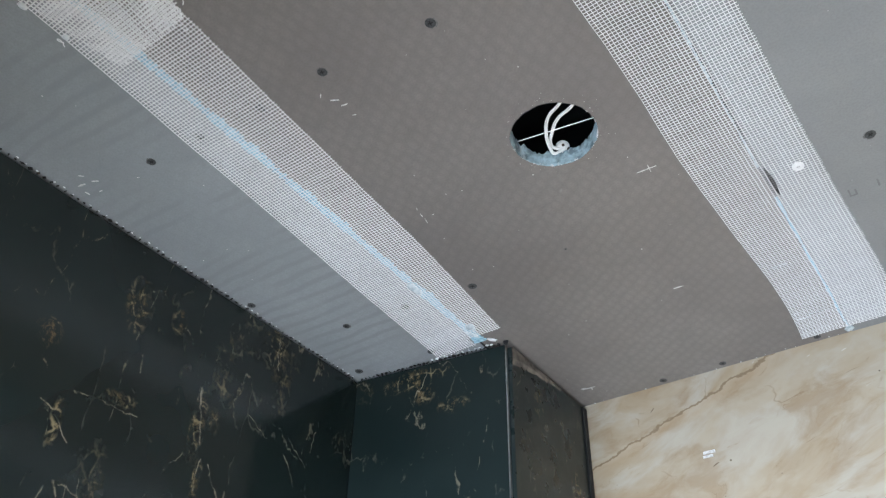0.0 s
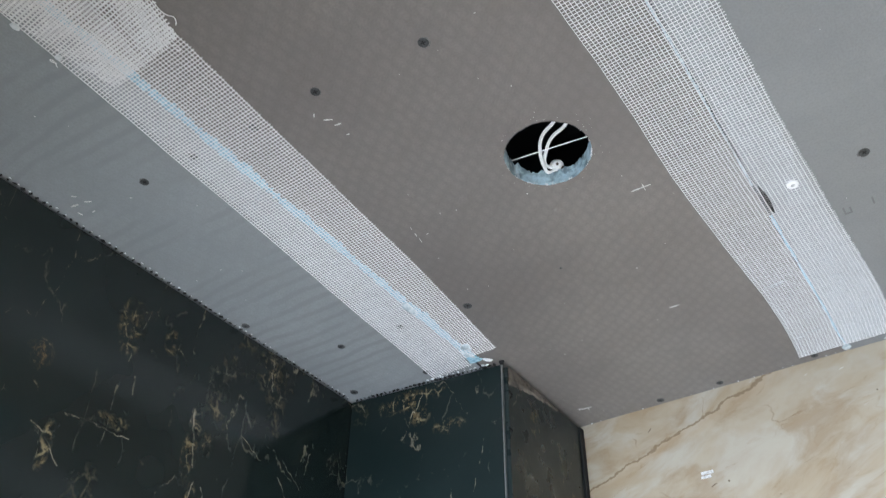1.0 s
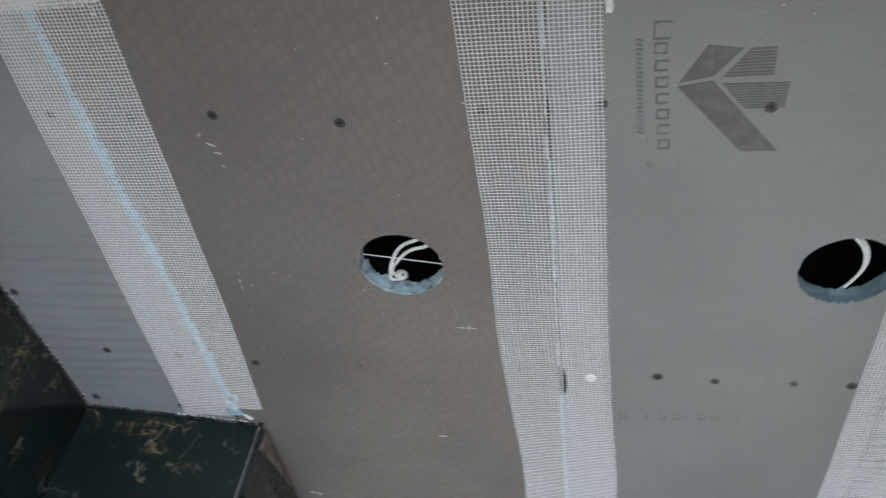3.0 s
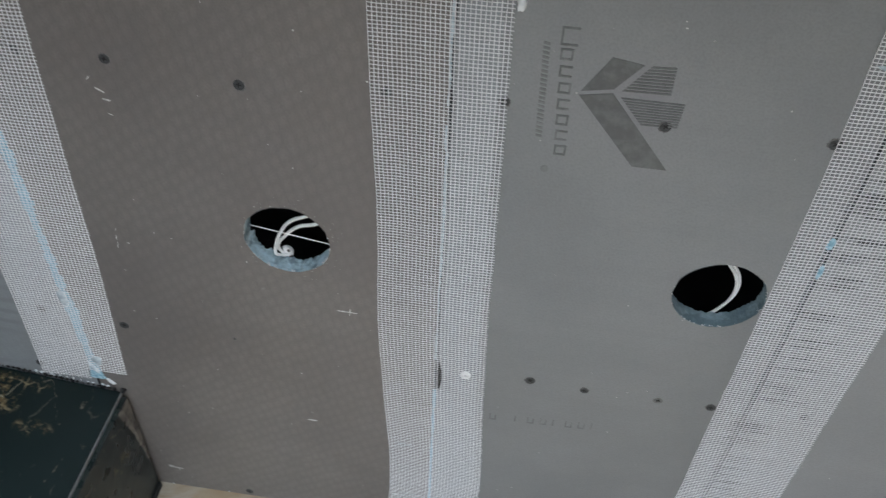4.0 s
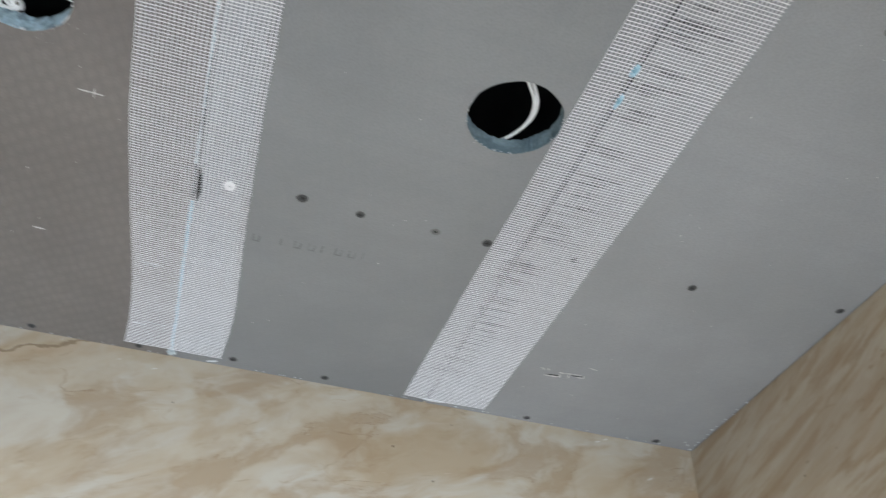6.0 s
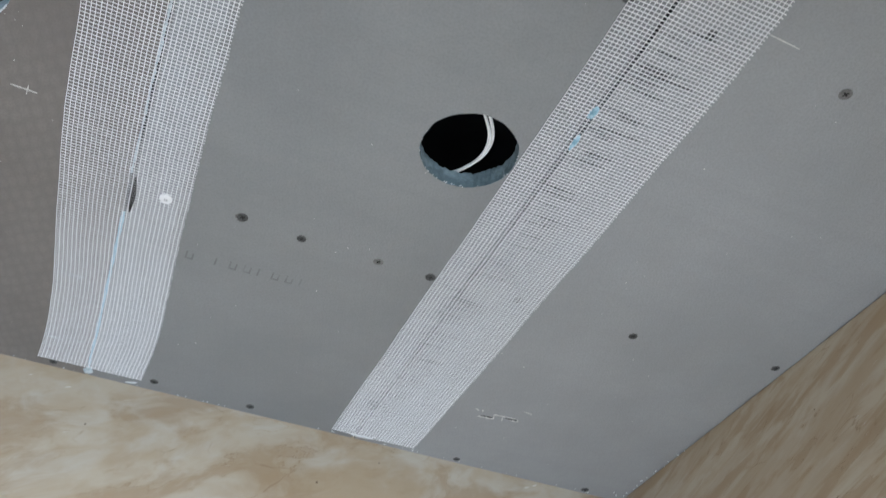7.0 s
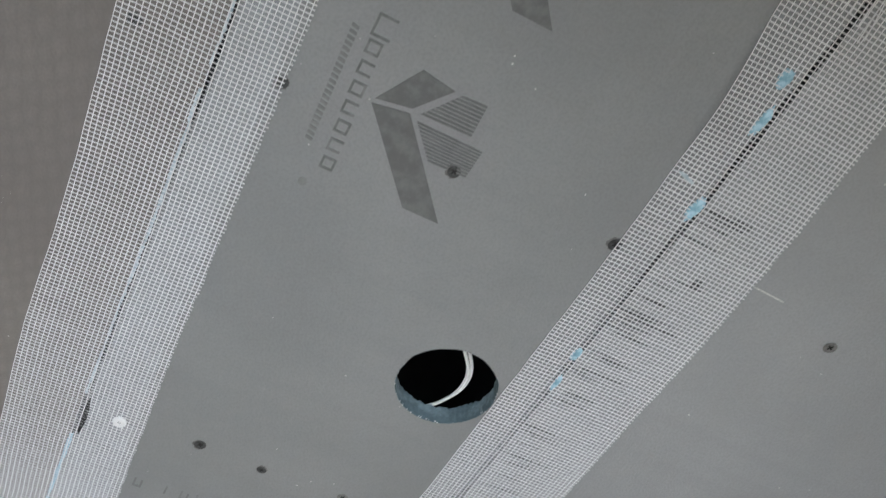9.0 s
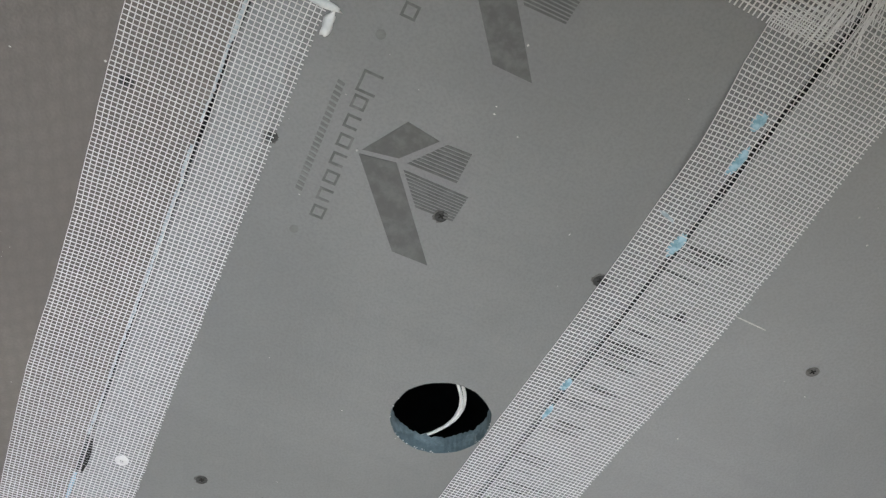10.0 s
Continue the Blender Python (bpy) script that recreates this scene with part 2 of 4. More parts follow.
M_FOAM = foam_material("blue_foam", (0.19, 0.26, 0.30), (0.47, 0.63, 0.70), 0.2)
M_FOAM_DULL = foam_material("slate_blue_foam", (0.15, 0.215, 0.245), (0.25, 0.34, 0.38), 0.1)
# board sides painted near-black: the shade of the narrow joints is in the colour
M_GAP_SHADE = plain_material("joint_gap_shade", (0.045, 0.05, 0.055), (0.03, 0.033, 0.036), 90.0, 0.8)
M_BEAD = plain_material("pale_blue_foam_crumbs", (0.45, 0.66, 0.76), (0.20, 0.40, 0.51), 190.0, 0.8, 0.002)
M_BEAD_PALE = plain_material("pale_joint_dust", (0.66, 0.72, 0.75), (0.36, 0.45, 0.50), 150.0, 0.8, 0.001)
M_GLASS_FIBRE = plain_material("glass_fibre_thread", (0.83, 0.83, 0.835), (0.75, 0.75, 0.76), 300.0, 0.6)
VEINS_WEST = ((0.388, 2.162, 0.405, 2.158, 0.0012), (0.405, 2.153, 0.425, 2.131, 0.0012), (0.425, 2.091, 0.432, 2.077, 0.0015),
              (0.573, 2.264, 0.577, 2.231, 0.0023), (0.577, 2.231, 0.587, 2.192, 0.0017), (0.591, 2.175, 0.590, 2.137, 0.0013),
              (0.604, 2.174, 0.623, 2.142, 0.0012), (0.721, 2.229, 0.742, 2.195, 0.0012), (0.771, 2.284, 0.765, 2.250, 0.0010),
              (0.485, 2.240, 0.485, 2.263, 0.0014), (0.417, 2.186, 0.496, 2.190, 0.0010), (0.651, 2.259, 0.685, 2.240, 0.0010),
              (0.722, 2.255, 0.760, 2.227, 0.0009), (0.682, 2.384, 0.687, 2.342, 0.0012))
M_BLACK_WEST = dark_marble("black_marble_streaked", ((0.578, 2.215, 0.013, 0.060), (0.462, 2.320, 0.020, 0.042), (0.600, 2.228, 0.012, 0.022), (0.372, 2.234, 0.020, 0.020), (0.408, 2.147, 0.008, 0.030), (0.520, 2.325, 0.014, 0.020), (0.474, 2.200, 0.026, 0.010), (0.686, 2.364, 0.008, 0.024), (0.590, 2.155, 0.008, 0.030)), False, veins=VEINS_WEST)
M_BLACK_PIER = dark_marble("black_marble_clouded", ((-0.640, 2.375, 0.050, 0.020), (-0.600, 2.380, 0.030, 0.014), (-0.572, 2.322, 0.030, 0.014), (-0.615, 2.350, 0.022, 0.022)), True, sheen=0.2)
M_BLACK_SIDE = dark_marble("black_marble_dull", ((0.95, 2.34, 0.02, 0.03), (1.05, 2.25, 0.02, 0.03)), False, 0.24)
M_BEIGE_NORTH = beige_marble("cream_marble_back", (0, 20, 0), 2.2, ((0.400, 0.343, 0.258), (0.345, 0.272, 0.182), (0.425, 0.392, 0.328), (0.265, 0.180, 0.098)), 0.72, (2.466, 0.36))
M_BEIGE_EAST = beige_marble("cream_marble_side", (15, 0, 0), 6.5, ((0.47, 0.395, 0.295), (0.41, 0.325, 0.226), (0.48, 0.42, 0.335), (0.32, 0.22, 0.128)), 0.35, None)
M_STEEL = plain_material("brushed_steel", (0.62, 0.62, 0.62), (0.5, 0.5, 0.5), 200.0, 0.3, 0.0, 1.0)
M_SCREW = plain_material("grey_screw", (0.065, 0.068, 0.07), (0.028, 0.03, 0.032), 300.0, 0.5, 0.0, 0.2)
# black of sealant, grout and gouges, also painted depth in slit and screw heads
M_DARK = plain_material("shade_and_grout_black", (0.008, 0.008, 0.009), (0.012, 0.012, 0.012), 100.0, 0.8)
M_WHITE_METAL = plain_material("white_washer", (0.90, 0.90, 0.90), (0.84, 0.84, 0.84), 200.0, 0.3)
M_CABLE = plain_material("white_cable_sheath", (0.80, 0.80, 0.79), (0.72, 0.72, 0.70), 90.0, 0.4)
M_FILLER = plain_material("white_filler", (0.78, 0.80, 0.81), (0.62, 0.66, 0.68), 150.0, 0.7, 0.001)
M_SCRATCH = plain_material("pale_scratch", (0.68, 0.67, 0.65), (0.42, 0.41, 0.40), 260.0, 0.8)
M_CHIP = plain_material("broken_stone", (0.21, 0.19, 0.165), (0.05, 0.045, 0.04), 55.0, 0.7, 0.003)
M_VOID = plain_material("roof_void_dark", (0.05, 0.056, 0.062), (0.035, 0.038, 0.042), 8.0, 0.95)
M_PAINT = plain_material("cream_paint", (0.66, 0.635, 0.545), (0.62, 0.595, 0.51), 3.0, 0.45)
M_PLASTER = plain_material("white_wall_paint", (0.80, 0.79, 0.76), (0.76, 0.75, 0.72), 3.0, 0.7)
M_FLOOR = plain_material("pale_bounce_floor", (0.66, 0.67, 0.68), (0.58, 0.59, 0.60), 4.0, 0.35)
M_DENT = plain_material("bruised_cement", (0.10, 0.10, 0.10), (0.17, 0.165, 0.16), 240.0, 0.8, 0.001)
M_THREAD_SHADE = plain_material("painted_thread_shade", (0.045, 0.046, 0.048), (0.10, 0.102, 0.104), 120.0, 0.8)
M_SCUFF = plain_material("scuffed_grey_metal", (0.20, 0.20, 0.195), (0.12, 0.12, 0.118), 300.0, 0.5, 0.0, 0.3)
M_BRASS = plain_material("dull_brass", (0.05, 0.037, 0.025), (0.11, 0.085, 0.06), 90.0, 0.4, 0.0, 0.3)


def ink_material(name, ink, board, cover):
    k = Nodes(name, 0.55)
    patch = k.span(k.noise(70.0, 5.0, 0.65), 0.3, 0.62)
    cloud = k.span(k.noise(9.0, 3.0), 0.3, 0.7, 0.75, 1.0)
    return k.done(k.mix(k.maths("MULTIPLY", k.maths("MULTIPLY", patch, cloud), cover), board, ink))


M_INK = ink_material("faded_grey_ink", (0.094, 0.097, 0.097), (0.15, 0.153, 0.152), 0.9)
M_INK_TEXT = ink_material("grey_text_ink", (0.095, 0.098, 0.098), (0.18, 0.184, 0.183), 0.9)
M_INK_CODE = ink_material("rubbed_grey_ink", (0.135, 0.138, 0.139), (0.215, 0.22, 0.222), 0.8)
M_INK_FAINT = ink_material("faint_grey_ink", (0.13, 0.133, 0.133), (0.205, 0.21, 0.21), 0.8)


# ---- mesh helpers ----
def mesh_object(name, verts, faces, material, parent=None, smooth=False):
    data = bpy.data.meshes.new(name)
    data.from_pydata(verts, [], faces)
    data.update()
    for m in material if isinstance(material, tuple) else (material,):
        data.materials.append(m)
    if smooth:
        data.polygons.foreach_set("use_smooth", [True] * len(data.polygons))
    ob = new(name, data)
    ob.parent = parent
    return ob


def part(name, bm, material, parent=None, label=""):
    data = bpy.data.meshes.new(name)
    bm.normal_update()
    bm.to_mesh(data)
    bm.free()
    for m in material if isinstance(material, tuple) else (material,):
        data.materials.append(m)
    ob = new(name, data)
    ob.parent = parent
    return tagged(ob, label)


def prism(name, outline, z0, z1, material, parent=None, bevel=0.0):
    """An upright block over a plan outline (counter-clockwise)."""
    bm = bmesh.new()
    low = [bm.verts.new((x, y, z0)) for x, y in outline]
    face = bm.faces.new(low)
    up = bmesh.ops.extrude_face_region(bm, geom=[face])["geom"]
    bmesh.ops.translate(bm, verts=[v for v in up if isinstance(v, bmesh.types.BMVert)], vec=(0, 0, z1 - z0))
    bmesh.ops.recalc_face_normals(bm, faces=bm.faces)
    if bevel:
        bmesh.ops.bevel(bm, geom=bm.edges[:], offset=bevel, segments=2, affect="EDGES")
    return part(name, bm, material, parent)


def rect(x0, y0, x1, y1):
    return [(x0, y0), (x1, y0), (x1, y1), (x0, y1)]


def slab_between(p, q, depth):
    """Plan outline of a slab whose face runs from p to q, and whose body lies to the right of that way."""
    d = (Vector(q) - Vector(p)).normalized()
    n = Vector((d.y, -d.x)) * depth
    return [tuple(p), tuple(q), tuple(Vector(q) + n), tuple(Vector(p) + n)]


# ---- structure: shower room ----
WEST, EAST, NORTH, SOUTH = -0.735, 0.700, 1.106, 0.052
JOINTS = (-0.5175, -0.0805, 0.2745)
HOLES = {1: (-0.2405, 0.5605), 2: (0.1955, 0.5613)}


def board(bm, x0, x1, y0, y1, slot, hole=None):
    """One backer board with a small worn arris and, where a lamp will go, a ragged round cut-out."""
    rng = random.Random(slot)
    nx, ny = 6, 40
    edge = [(x0 + (x1 - x0) * i / nx, y0) for i in range(nx)] + [(x1, y0 + (y1 - y0) * i / ny) for i in range(ny)]
    edge += [(x1 - (x1 - x0) * i / nx, y1) for i in range(nx)] + [(x0, y1 - (y1 - y0) * i / ny) for i in range(ny)]
    edge = [(x + (rng.uniform(-0.0006, 0.0006) if 0 < i % 46 else 0), y) for i, (x, y) in enumerate(edge)]
    loops = [edge]
    if hole:
        ring = []
        for i in range(120):
            a = i * math.tau / 120
            r = 0.0450 + 0.0009 * noise.noise((math.cos(a) * 3, math.sin(a) * 3, slot)) + rng.uniform(-0.0003, 0.0003)
            ring.append((hole[0] + r * math.cos(a), hole[1] + r * math.sin(a)))
        loops.append(ring)
    edges, low = [], []
    for loop in loops:
        vs = [bm.verts.new((x, y, CEIL)) for x, y in loop]
        low.append(vs)
        edges += [bm.edges.new((a, b)) for a, b in zip(vs, vs[1:] + vs[:1])]
    made = [f for f in bmesh.ops.triangle_fill(bm, edges=edges, use_beauty=True)["geom"] if isinstance(f, bmesh.types.BMFace)]
    for f in made:
        f.material_index = slot
    for li, vs in enumerate(low):
        rise = []
        for i, v in enumerate(vs):
            tear, inward = 0.0, 0.0
            if li:
                a = i * math.tau / len(vs)
                deep = 1.0 if slot == 1 else 0.4
                tear = rng.uniform(-0.0018, 0.0014) + deep * (0.0065 * noise.noise((math.cos(a) * 4, math.sin(a) * 4, 2.5)) + 0.004 * noise.noise((math.cos(a) * 11, math.sin(a) * 11, 6.5)))
                inward = deep * 0.03 * max(0.0, noise.noise((math.cos(a) * 7, math.sin(a) * 7, 9.1)))
            cx, cy = hole if li else (0.0, 0.0)
            rise.append(bm.verts.new((v.co.x + (cx - v.co.x) * inward, v.co.y + (cy - v.co.y) * inward, CEIL + THICK + tear)))
        for i in range(len(vs)):
            j = (i + 1) % len(vs)
            f = bm.faces.new((vs[i], vs[j], rise[j], rise[i]))
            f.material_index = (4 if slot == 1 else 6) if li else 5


bm = bmesh.new()
GAP = 0.0017
board(bm, -0.775, JOINTS[0] - GAP, SOUTH, 1.15, 0)
board(bm, JOINTS[0] + GAP, JOINTS[1] - GAP, SOUTH, 1.15, 1, HOLES[1])
board(bm, JOINTS[1] + GAP, JOINTS[2] - GAP * 1.5, SOUTH, 1.15, 2, HOLES[2])
board(bm, JOINTS[2] + GAP * 1.5, 0.76, SOUTH, 1.15, 3)
for f in bm.faces:
    if f.material_index < 4 and f.normal.z > 0:
        f.normal_flip()
tagged(part("ceiling", bm, (*M_BOARDS, M_FOAM, M_GAP_SHADE, M_FOAM_DULL)), "grey cement-faced foam backer boards with round lamp cut-outs", "ceiling", kind="structure")

# added box over the boards; its near-black colour holds the void's darkness
void = tagged(new("roof_void"), "added near-black box giving the roof void its darkness", "void", kind="structure")
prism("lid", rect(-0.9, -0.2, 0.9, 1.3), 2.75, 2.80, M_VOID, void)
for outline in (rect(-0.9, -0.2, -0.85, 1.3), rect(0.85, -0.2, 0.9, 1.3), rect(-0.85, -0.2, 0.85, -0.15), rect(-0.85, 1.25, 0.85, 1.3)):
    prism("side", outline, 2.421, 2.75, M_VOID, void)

TOP = CEIL - 0.0025


def tiled_wall(name, label, p, q, material, heights, top=TOP):
    """A masonry wall with large stone tiles on its face; the face runs from p to q."""
    d = (Vector(q) - Vector(p)).normalized()
    n = Vector((d.y, -d.x))
    wall = prism(name, slab_between(tuple(Vector(p) + n * 0.012), tuple(Vector(q) + n * 0.012), 0.12), 0.0, 2.42, M_PLASTER)
    tagged(wall, label, "wall", kind="structure")
    for z0, z1 in zip(heights, heights[1:]):
        prism("tile", slab_between(p, q, 0.0115), z0 + 0.001, min(z1, top) - 0.001, material, wall, 0.0006)
    return wall


ROWS_Z = (0.0, 0.6, 1.2, 1.8, 2.4)
tiled_wall("wall_north", "wall of polished cream marble tiles with tan veins", (0.72, 1.110), (-0.60, 1.105), M_BEIGE_NORTH, ROWS_Z[:-1] + (CEIL + 0.004,), CEIL + 0.004)
tiled_wall("wall_east", "side wall of brownish cream marble tiles", (0.655, SOUTH), (0.707, 1.122), M_BEIGE_EAST, ROWS_Z, CEIL)
tiled_wall("wall_west", "wall of polished black marble tiles with ochre veins", (-0.731, 0.90), (-0.7425, SOUTH), M_BLACK_WEST, ROWS_Z)

# boxed-out pier in the corner
pier = tagged(prism("wall_pier", [(-0.735, 0.862), (-0.497, 0.891), (-0.497, 1.11), (-0.735, 1.11)], 0, 2.42, M_PLASTER), "boxed-out corner pier clad in black marble", "pier", kind="structure")
for z0, z1 in zip(ROWS_Z, ROWS_Z[1:]):
    top = min(z1, TOP) - 0.001
    prism("tile", [(-0.731, 0.846), (-0.4905, 0.8755), (-0.492, 0.887), (-0.7325, 0.8575)], z0 + 0.001, top, M_BLACK_PIER, pier, 0.0006)
    prism("tile", [(-0.4815, 0.8795), (-0.4805, 1.101), (-0.492, 1.101), (-0.493, 0.8795)], z0 + 0.001, top - (0.004 if z1 > 2.3 else 0), M_BLACK_SIDE, pier, 0.0006)
tagged(prism("metal_edge_trim", [(-0.4892, 0.8745), (-0.4874, 0.8747), (-0.4874, 0.8790), (-0.4892, 0.8790)], 0.0, TOP - 0.001, M_STEEL, None, 0.0003), "thin bright steel edge trim on the tiled pier corner", "trim", kind="structure")

tagged(prism("corner_joint", rect(-0.4803, 1.090, -0.4778, 1.1035), 0.0, CEIL - 0.007, M_DARK, None, 0.0012), "black silicone joint between the pier and the cream wall", "sealant", kind="structure")

# doorway behind the camera
# unseen floor, kept pale to throw light up at the boards
tagged(prism("floor", [(-3.1, -3.2), (3.1, -3.2), (3.1, 0.05), (0.84, 0.05), (0.84, 1.24), (-0.87, 1.24), (-0.87, 0.05), (-3.1, 0.05)], -0.1, 0.0, M_FLOOR), "unseen pale floor that bounces light up to the ceiling", "floor", kind="structure")
tagged(prism("wall_south", rect(-3.0, -0.10, -0.77, SOUTH), 0.0, 2.7, M_PLASTER), "white painted wall beside the doorway", "wall", kind="structure")
tagged(prism("wall_south", rect(0.70, -0.10, 3.0, SOUTH), 0.0, 2.7, M_PLASTER), "white painted wall beside the doorway", "wall", kind="structure")
tagged(prism("wall_south", rect(-0.77, -0.10, 0.70, SOUTH), 2.06, 2.7, M_PLASTER), "white painted wall above the doorway", "wall", kind="structure")
door = tagged(new("door_1"), "cream painted door lining without a leaf", "door", kind="structure")
prism("head", rect(-0.77, -0.115, 0.70, SOUTH + 0.001), 2.032, 2.06, M_PAINT, door, 0.002)
prism("jamb", rect(-0.77, -0.115, -0.745, SOUTH + 0.001), 0.0, 2.032, M_PAINT, door, 0.002)
prism("jamb", rect(0.665, -0.115, 0.70, SOUTH + 0.001), 0.0, 2.032, M_PAINT, door, 0.002)
# added hall shell, never in view, with an opening to let the daylight in
tagged(prism("unseen_ceiling_hall", rect(-3.0, -3.2, 3.0, -0.10), 2.7, 2.8, M_PLASTER), "added white hall ceiling, out of view", "ceiling", kind="structure")
tagged(prism("unseen_wall_hall", rect(-3.1, -3.2, -3.0, 0.0), 0.0, 2.8, M_PLASTER), "added white hall wall, out of view", "wall", kind="structure")
tagged(prism("unseen_wall_hall", rect(3.0, -3.2, 3.1, 0.0), 0.0, 2.8, M_PLASTER), "added white hall wall, out of view", "wall", kind="structure")
for outline, z0, z1 in ((rect(-3.0, -3.2, -1.6, -3.1), 0, 2.7), (rect(1.6, -3.2, 3.0, -3.1), 0, 2.7), (rect(-1.6, -3.2, 1.6, -3.1), 0, 0.2), (rect(-1.6, -3.2, 1.6, -3.1), 2.4, 2.7)):
    tagged(prism("unseen_wall_window", outline, z0, z1, M_PLASTER), "added white hall wall round a large made-up window opening", "wall", kind="structure")


# ---- joint tapes: woven glass-fibre net, thread by thread ----
def along(rows, y):
    for (ya, *a), (yb, *b) in zip(rows, rows[1:]):
        if y <= yb:
            break
    f = (y - ya) / (yb - ya)
    return [u + (v - u) * f for u, v in zip(a, b)]


def smooth_along(rows, y):
    w = 0.05
    parts = [along(rows, y + d) for d in (-w, -w / 2, 0, w / 2, w)]
    return [sum(c) / 5 for c in zip(*parts)]


def thread(verts, faces, points, w, h):
    """Adds one flat-backed thread through the points."""
    base = len(verts)
    for i, p in enumerate(points):
        d = points[min(i + 1, len(points) - 1)] - points[max(i - 1, 0)]
        d.z = 0
        d.normalize()
        n = Vector((-d.y, d.x, 0)) * w * 0.5
        verts.extend((p + n, p - Vector((0, 0, h)) + n * 0.3, p - Vector((0, 0, h)) - n * 0.3, p - n))
    for i in range(len(points) - 1):
        a = base + 4 * i
        for k in range(3):
            faces.append((a + k, a + k + 1, a + k + 5, a + k + 4))


def net(name, label, rows, columns, pitch, drop, seed, turn=0.0, pivot=(0, 0), fringe=(0.0, 0.0026), width=0.00092, skew=0.0, tail=None, lift=None):
    """rows: (y, left x, right x). Threads run along y and, every pitch, across. drop: how far below the boards it lies.
    tail: (share of the width, length) of an uneven end. lift: (y, half length, height) where the left edge stands off the board."""
    rng = random.Random(seed)
    warp, weft = ([], []), ([], [])
    y0, y1 = rows[0][0], rows[-1][0]
    c, s = math.cos(radians(turn)), math.sin(radians(turn))

    def place(u, y):
        left, right = smooth_along(rows, y)
        x = left + (right - left) * u
        x += 0.0009 * noise.noise((x * 14, y * 9, seed)) + 0.0005 * noise.noise((x * 60, y * 40, seed + 3))
        yy = y + skew * (u - 0.5) + 0.0011 * noise.noise((x * 20, y * 6, seed + 7)) + 0.0004 * noise.noise((x * 90, y * 60, seed + 9))
        z = CEIL - drop + 0.0005 * noise.noise((x * 30, y * 12, seed + 5))
        if lift:
            z -= lift[2] * max(0.0, 1 - ((y - lift[0]) / lift[1]) ** 2) * max(0.0, 1 - u / 0.3) ** 1.5
        dx, dy = x - pivot[0], yy - pivot[1]
        return Vector((pivot[0] + dx * c - dy * s, pivot[1] + dx * s + dy * c, z))

    steps = max(2, round((y1 - y0) / 0.008))
    for i in range(columns + 1):
        ya, yb = y0 - rng.uniform(0, 0.002), y1 + rng.uniform(0, 0.002)
        if tail and i / columns < tail[0]:
            yb += tail[1]
        thread(*warp, [place(i / columns, ya + (yb - ya) * j / steps) for j in range(steps + 1)], width * rng.uniform(0.75, 1.05), 0.0005)
    y = y0
    while y < y1 + (tail[1] if tail else 0.0):
        left, right = along(rows, y)
        a, b = -fringe[0] / (right - left), 1 + fringe[1] * rng.uniform(0.6, 1.1) / (right - left)
        if y >= y1:
            b = tail[0] + rng.uniform(-0.01, 0.03)
        thread(*weft, [place(a + (b - a) * j / 12, y) - Vector((0, 0, 0.0003)) for j in range(13)], width * rng.uniform(0.95, 1.2), 0.0005)
        y += pitch * rng.uniform(0.94, 1.06)
    tape = tagged(new(name), label, "joint tape", "tapes on the ceiling joints")
    tagged(mesh_object("lengthwise_threads", *warp, M_GLASS_FIBRE, tape), kind="stuff")
    tagged(mesh_object("crosswise_threads", *weft, M_GLASS_FIBRE, tape), kind="stuff")
    return tape


TAPE_1 = [(0.05, -0.553, -0.4385), (0.25, -0.560, -0.4455), (0.35, -0.566, -0.4505), (0.48, -0.571, -0.4560), (0.63, -0.5805, -0.4610), (0.838, -0.5895, -0.4755)]
TAPE_2 = [(0.05, -0.152, -0.0382), (0.31, -0.151, -0.0362), (0.44, -0.147, -0.0332), (0.56, -0.145, -0.0302), (0.66, -0.148, -0.0282), (0.80, -0.142, -0.0232), (0.97, -0.133, -0.0132), (1.03, -0.136, -0.0142), (1.088, -0.140, -0.0182)]
TAPE_3 = [(0.05, 0.2148, 0.3310), (0.13, 0.2210, 0.3375), (0.20, 0.2300, 0.3430), (0.26, 0.2370, 0.3480), (0.36, 0.2402, 0.3555), (0.60, 0.2415, 0.3590), (0.85, 0.241, 0.3600), (1.096, 0.241, 0.3595)]
net("joint_tape", "white glass-fibre mesh tape over a blue-crumbed ceiling joint", TAPE_1, 29, 0.0037, 0.0008, 1, width=0.00102, tail=(0.56, 0.020))
net("joint_tape", "white glass-fibre mesh tape puckered at the cream wall", TAPE_2, 29, 0.0037, 0.0008, 2, width=0.00083)
net("joint_tape", "white glass-fibre mesh tape over an open dark joint", TAPE_3, 29, 0.0037, 0.0008, 3, lift=(0.225, 0.055, 0.0045))
net("tape_patch", "short torn overlap of white mesh tape", [(0.05, -0.548, -0.420), (0.16, -0.546, -0.421), (0.205, -0.545, -0.425), (0.235, -0.541, -0.441), (0.252, -0.539, -0.449)], 33, 0.0037, 0.0017, 4, -3.5, (-0.539, 0.252), fringe=(0.001, 0.004), width=0.0014)
net("tape_patch", "frayed crosswise piece of white mesh tape", [(-0.06, -0.137, -0.03), (0.262, -0.137, -0.03)], 27, 0.0037, 0.0017, 5, -90.0, (0, 0), fringe=(0.005, 0.003), width=0.0011)
frayed = ([], [])
fray = random.Random(3)
for i in range(48):
    x, y = 0.252 + fray.uniform(0, 0.028), 0.045 + fray.uniform(0, 0.055)
    lean, run = fray.uniform(-0.004, 0.020), fray.uniform(0.03, 0.06)
    bow = fray.uniform(-0.006, 0.006)
    thread(*frayed, [Vector((x + lean * f + bow * f * (1 - f), y + run * f, CEIL - 0.0022 - 0.0012 * fray.random())) for f in (0, 0.25, 0.5, 0.75, 1.0)], 0.0009, 0.0004)
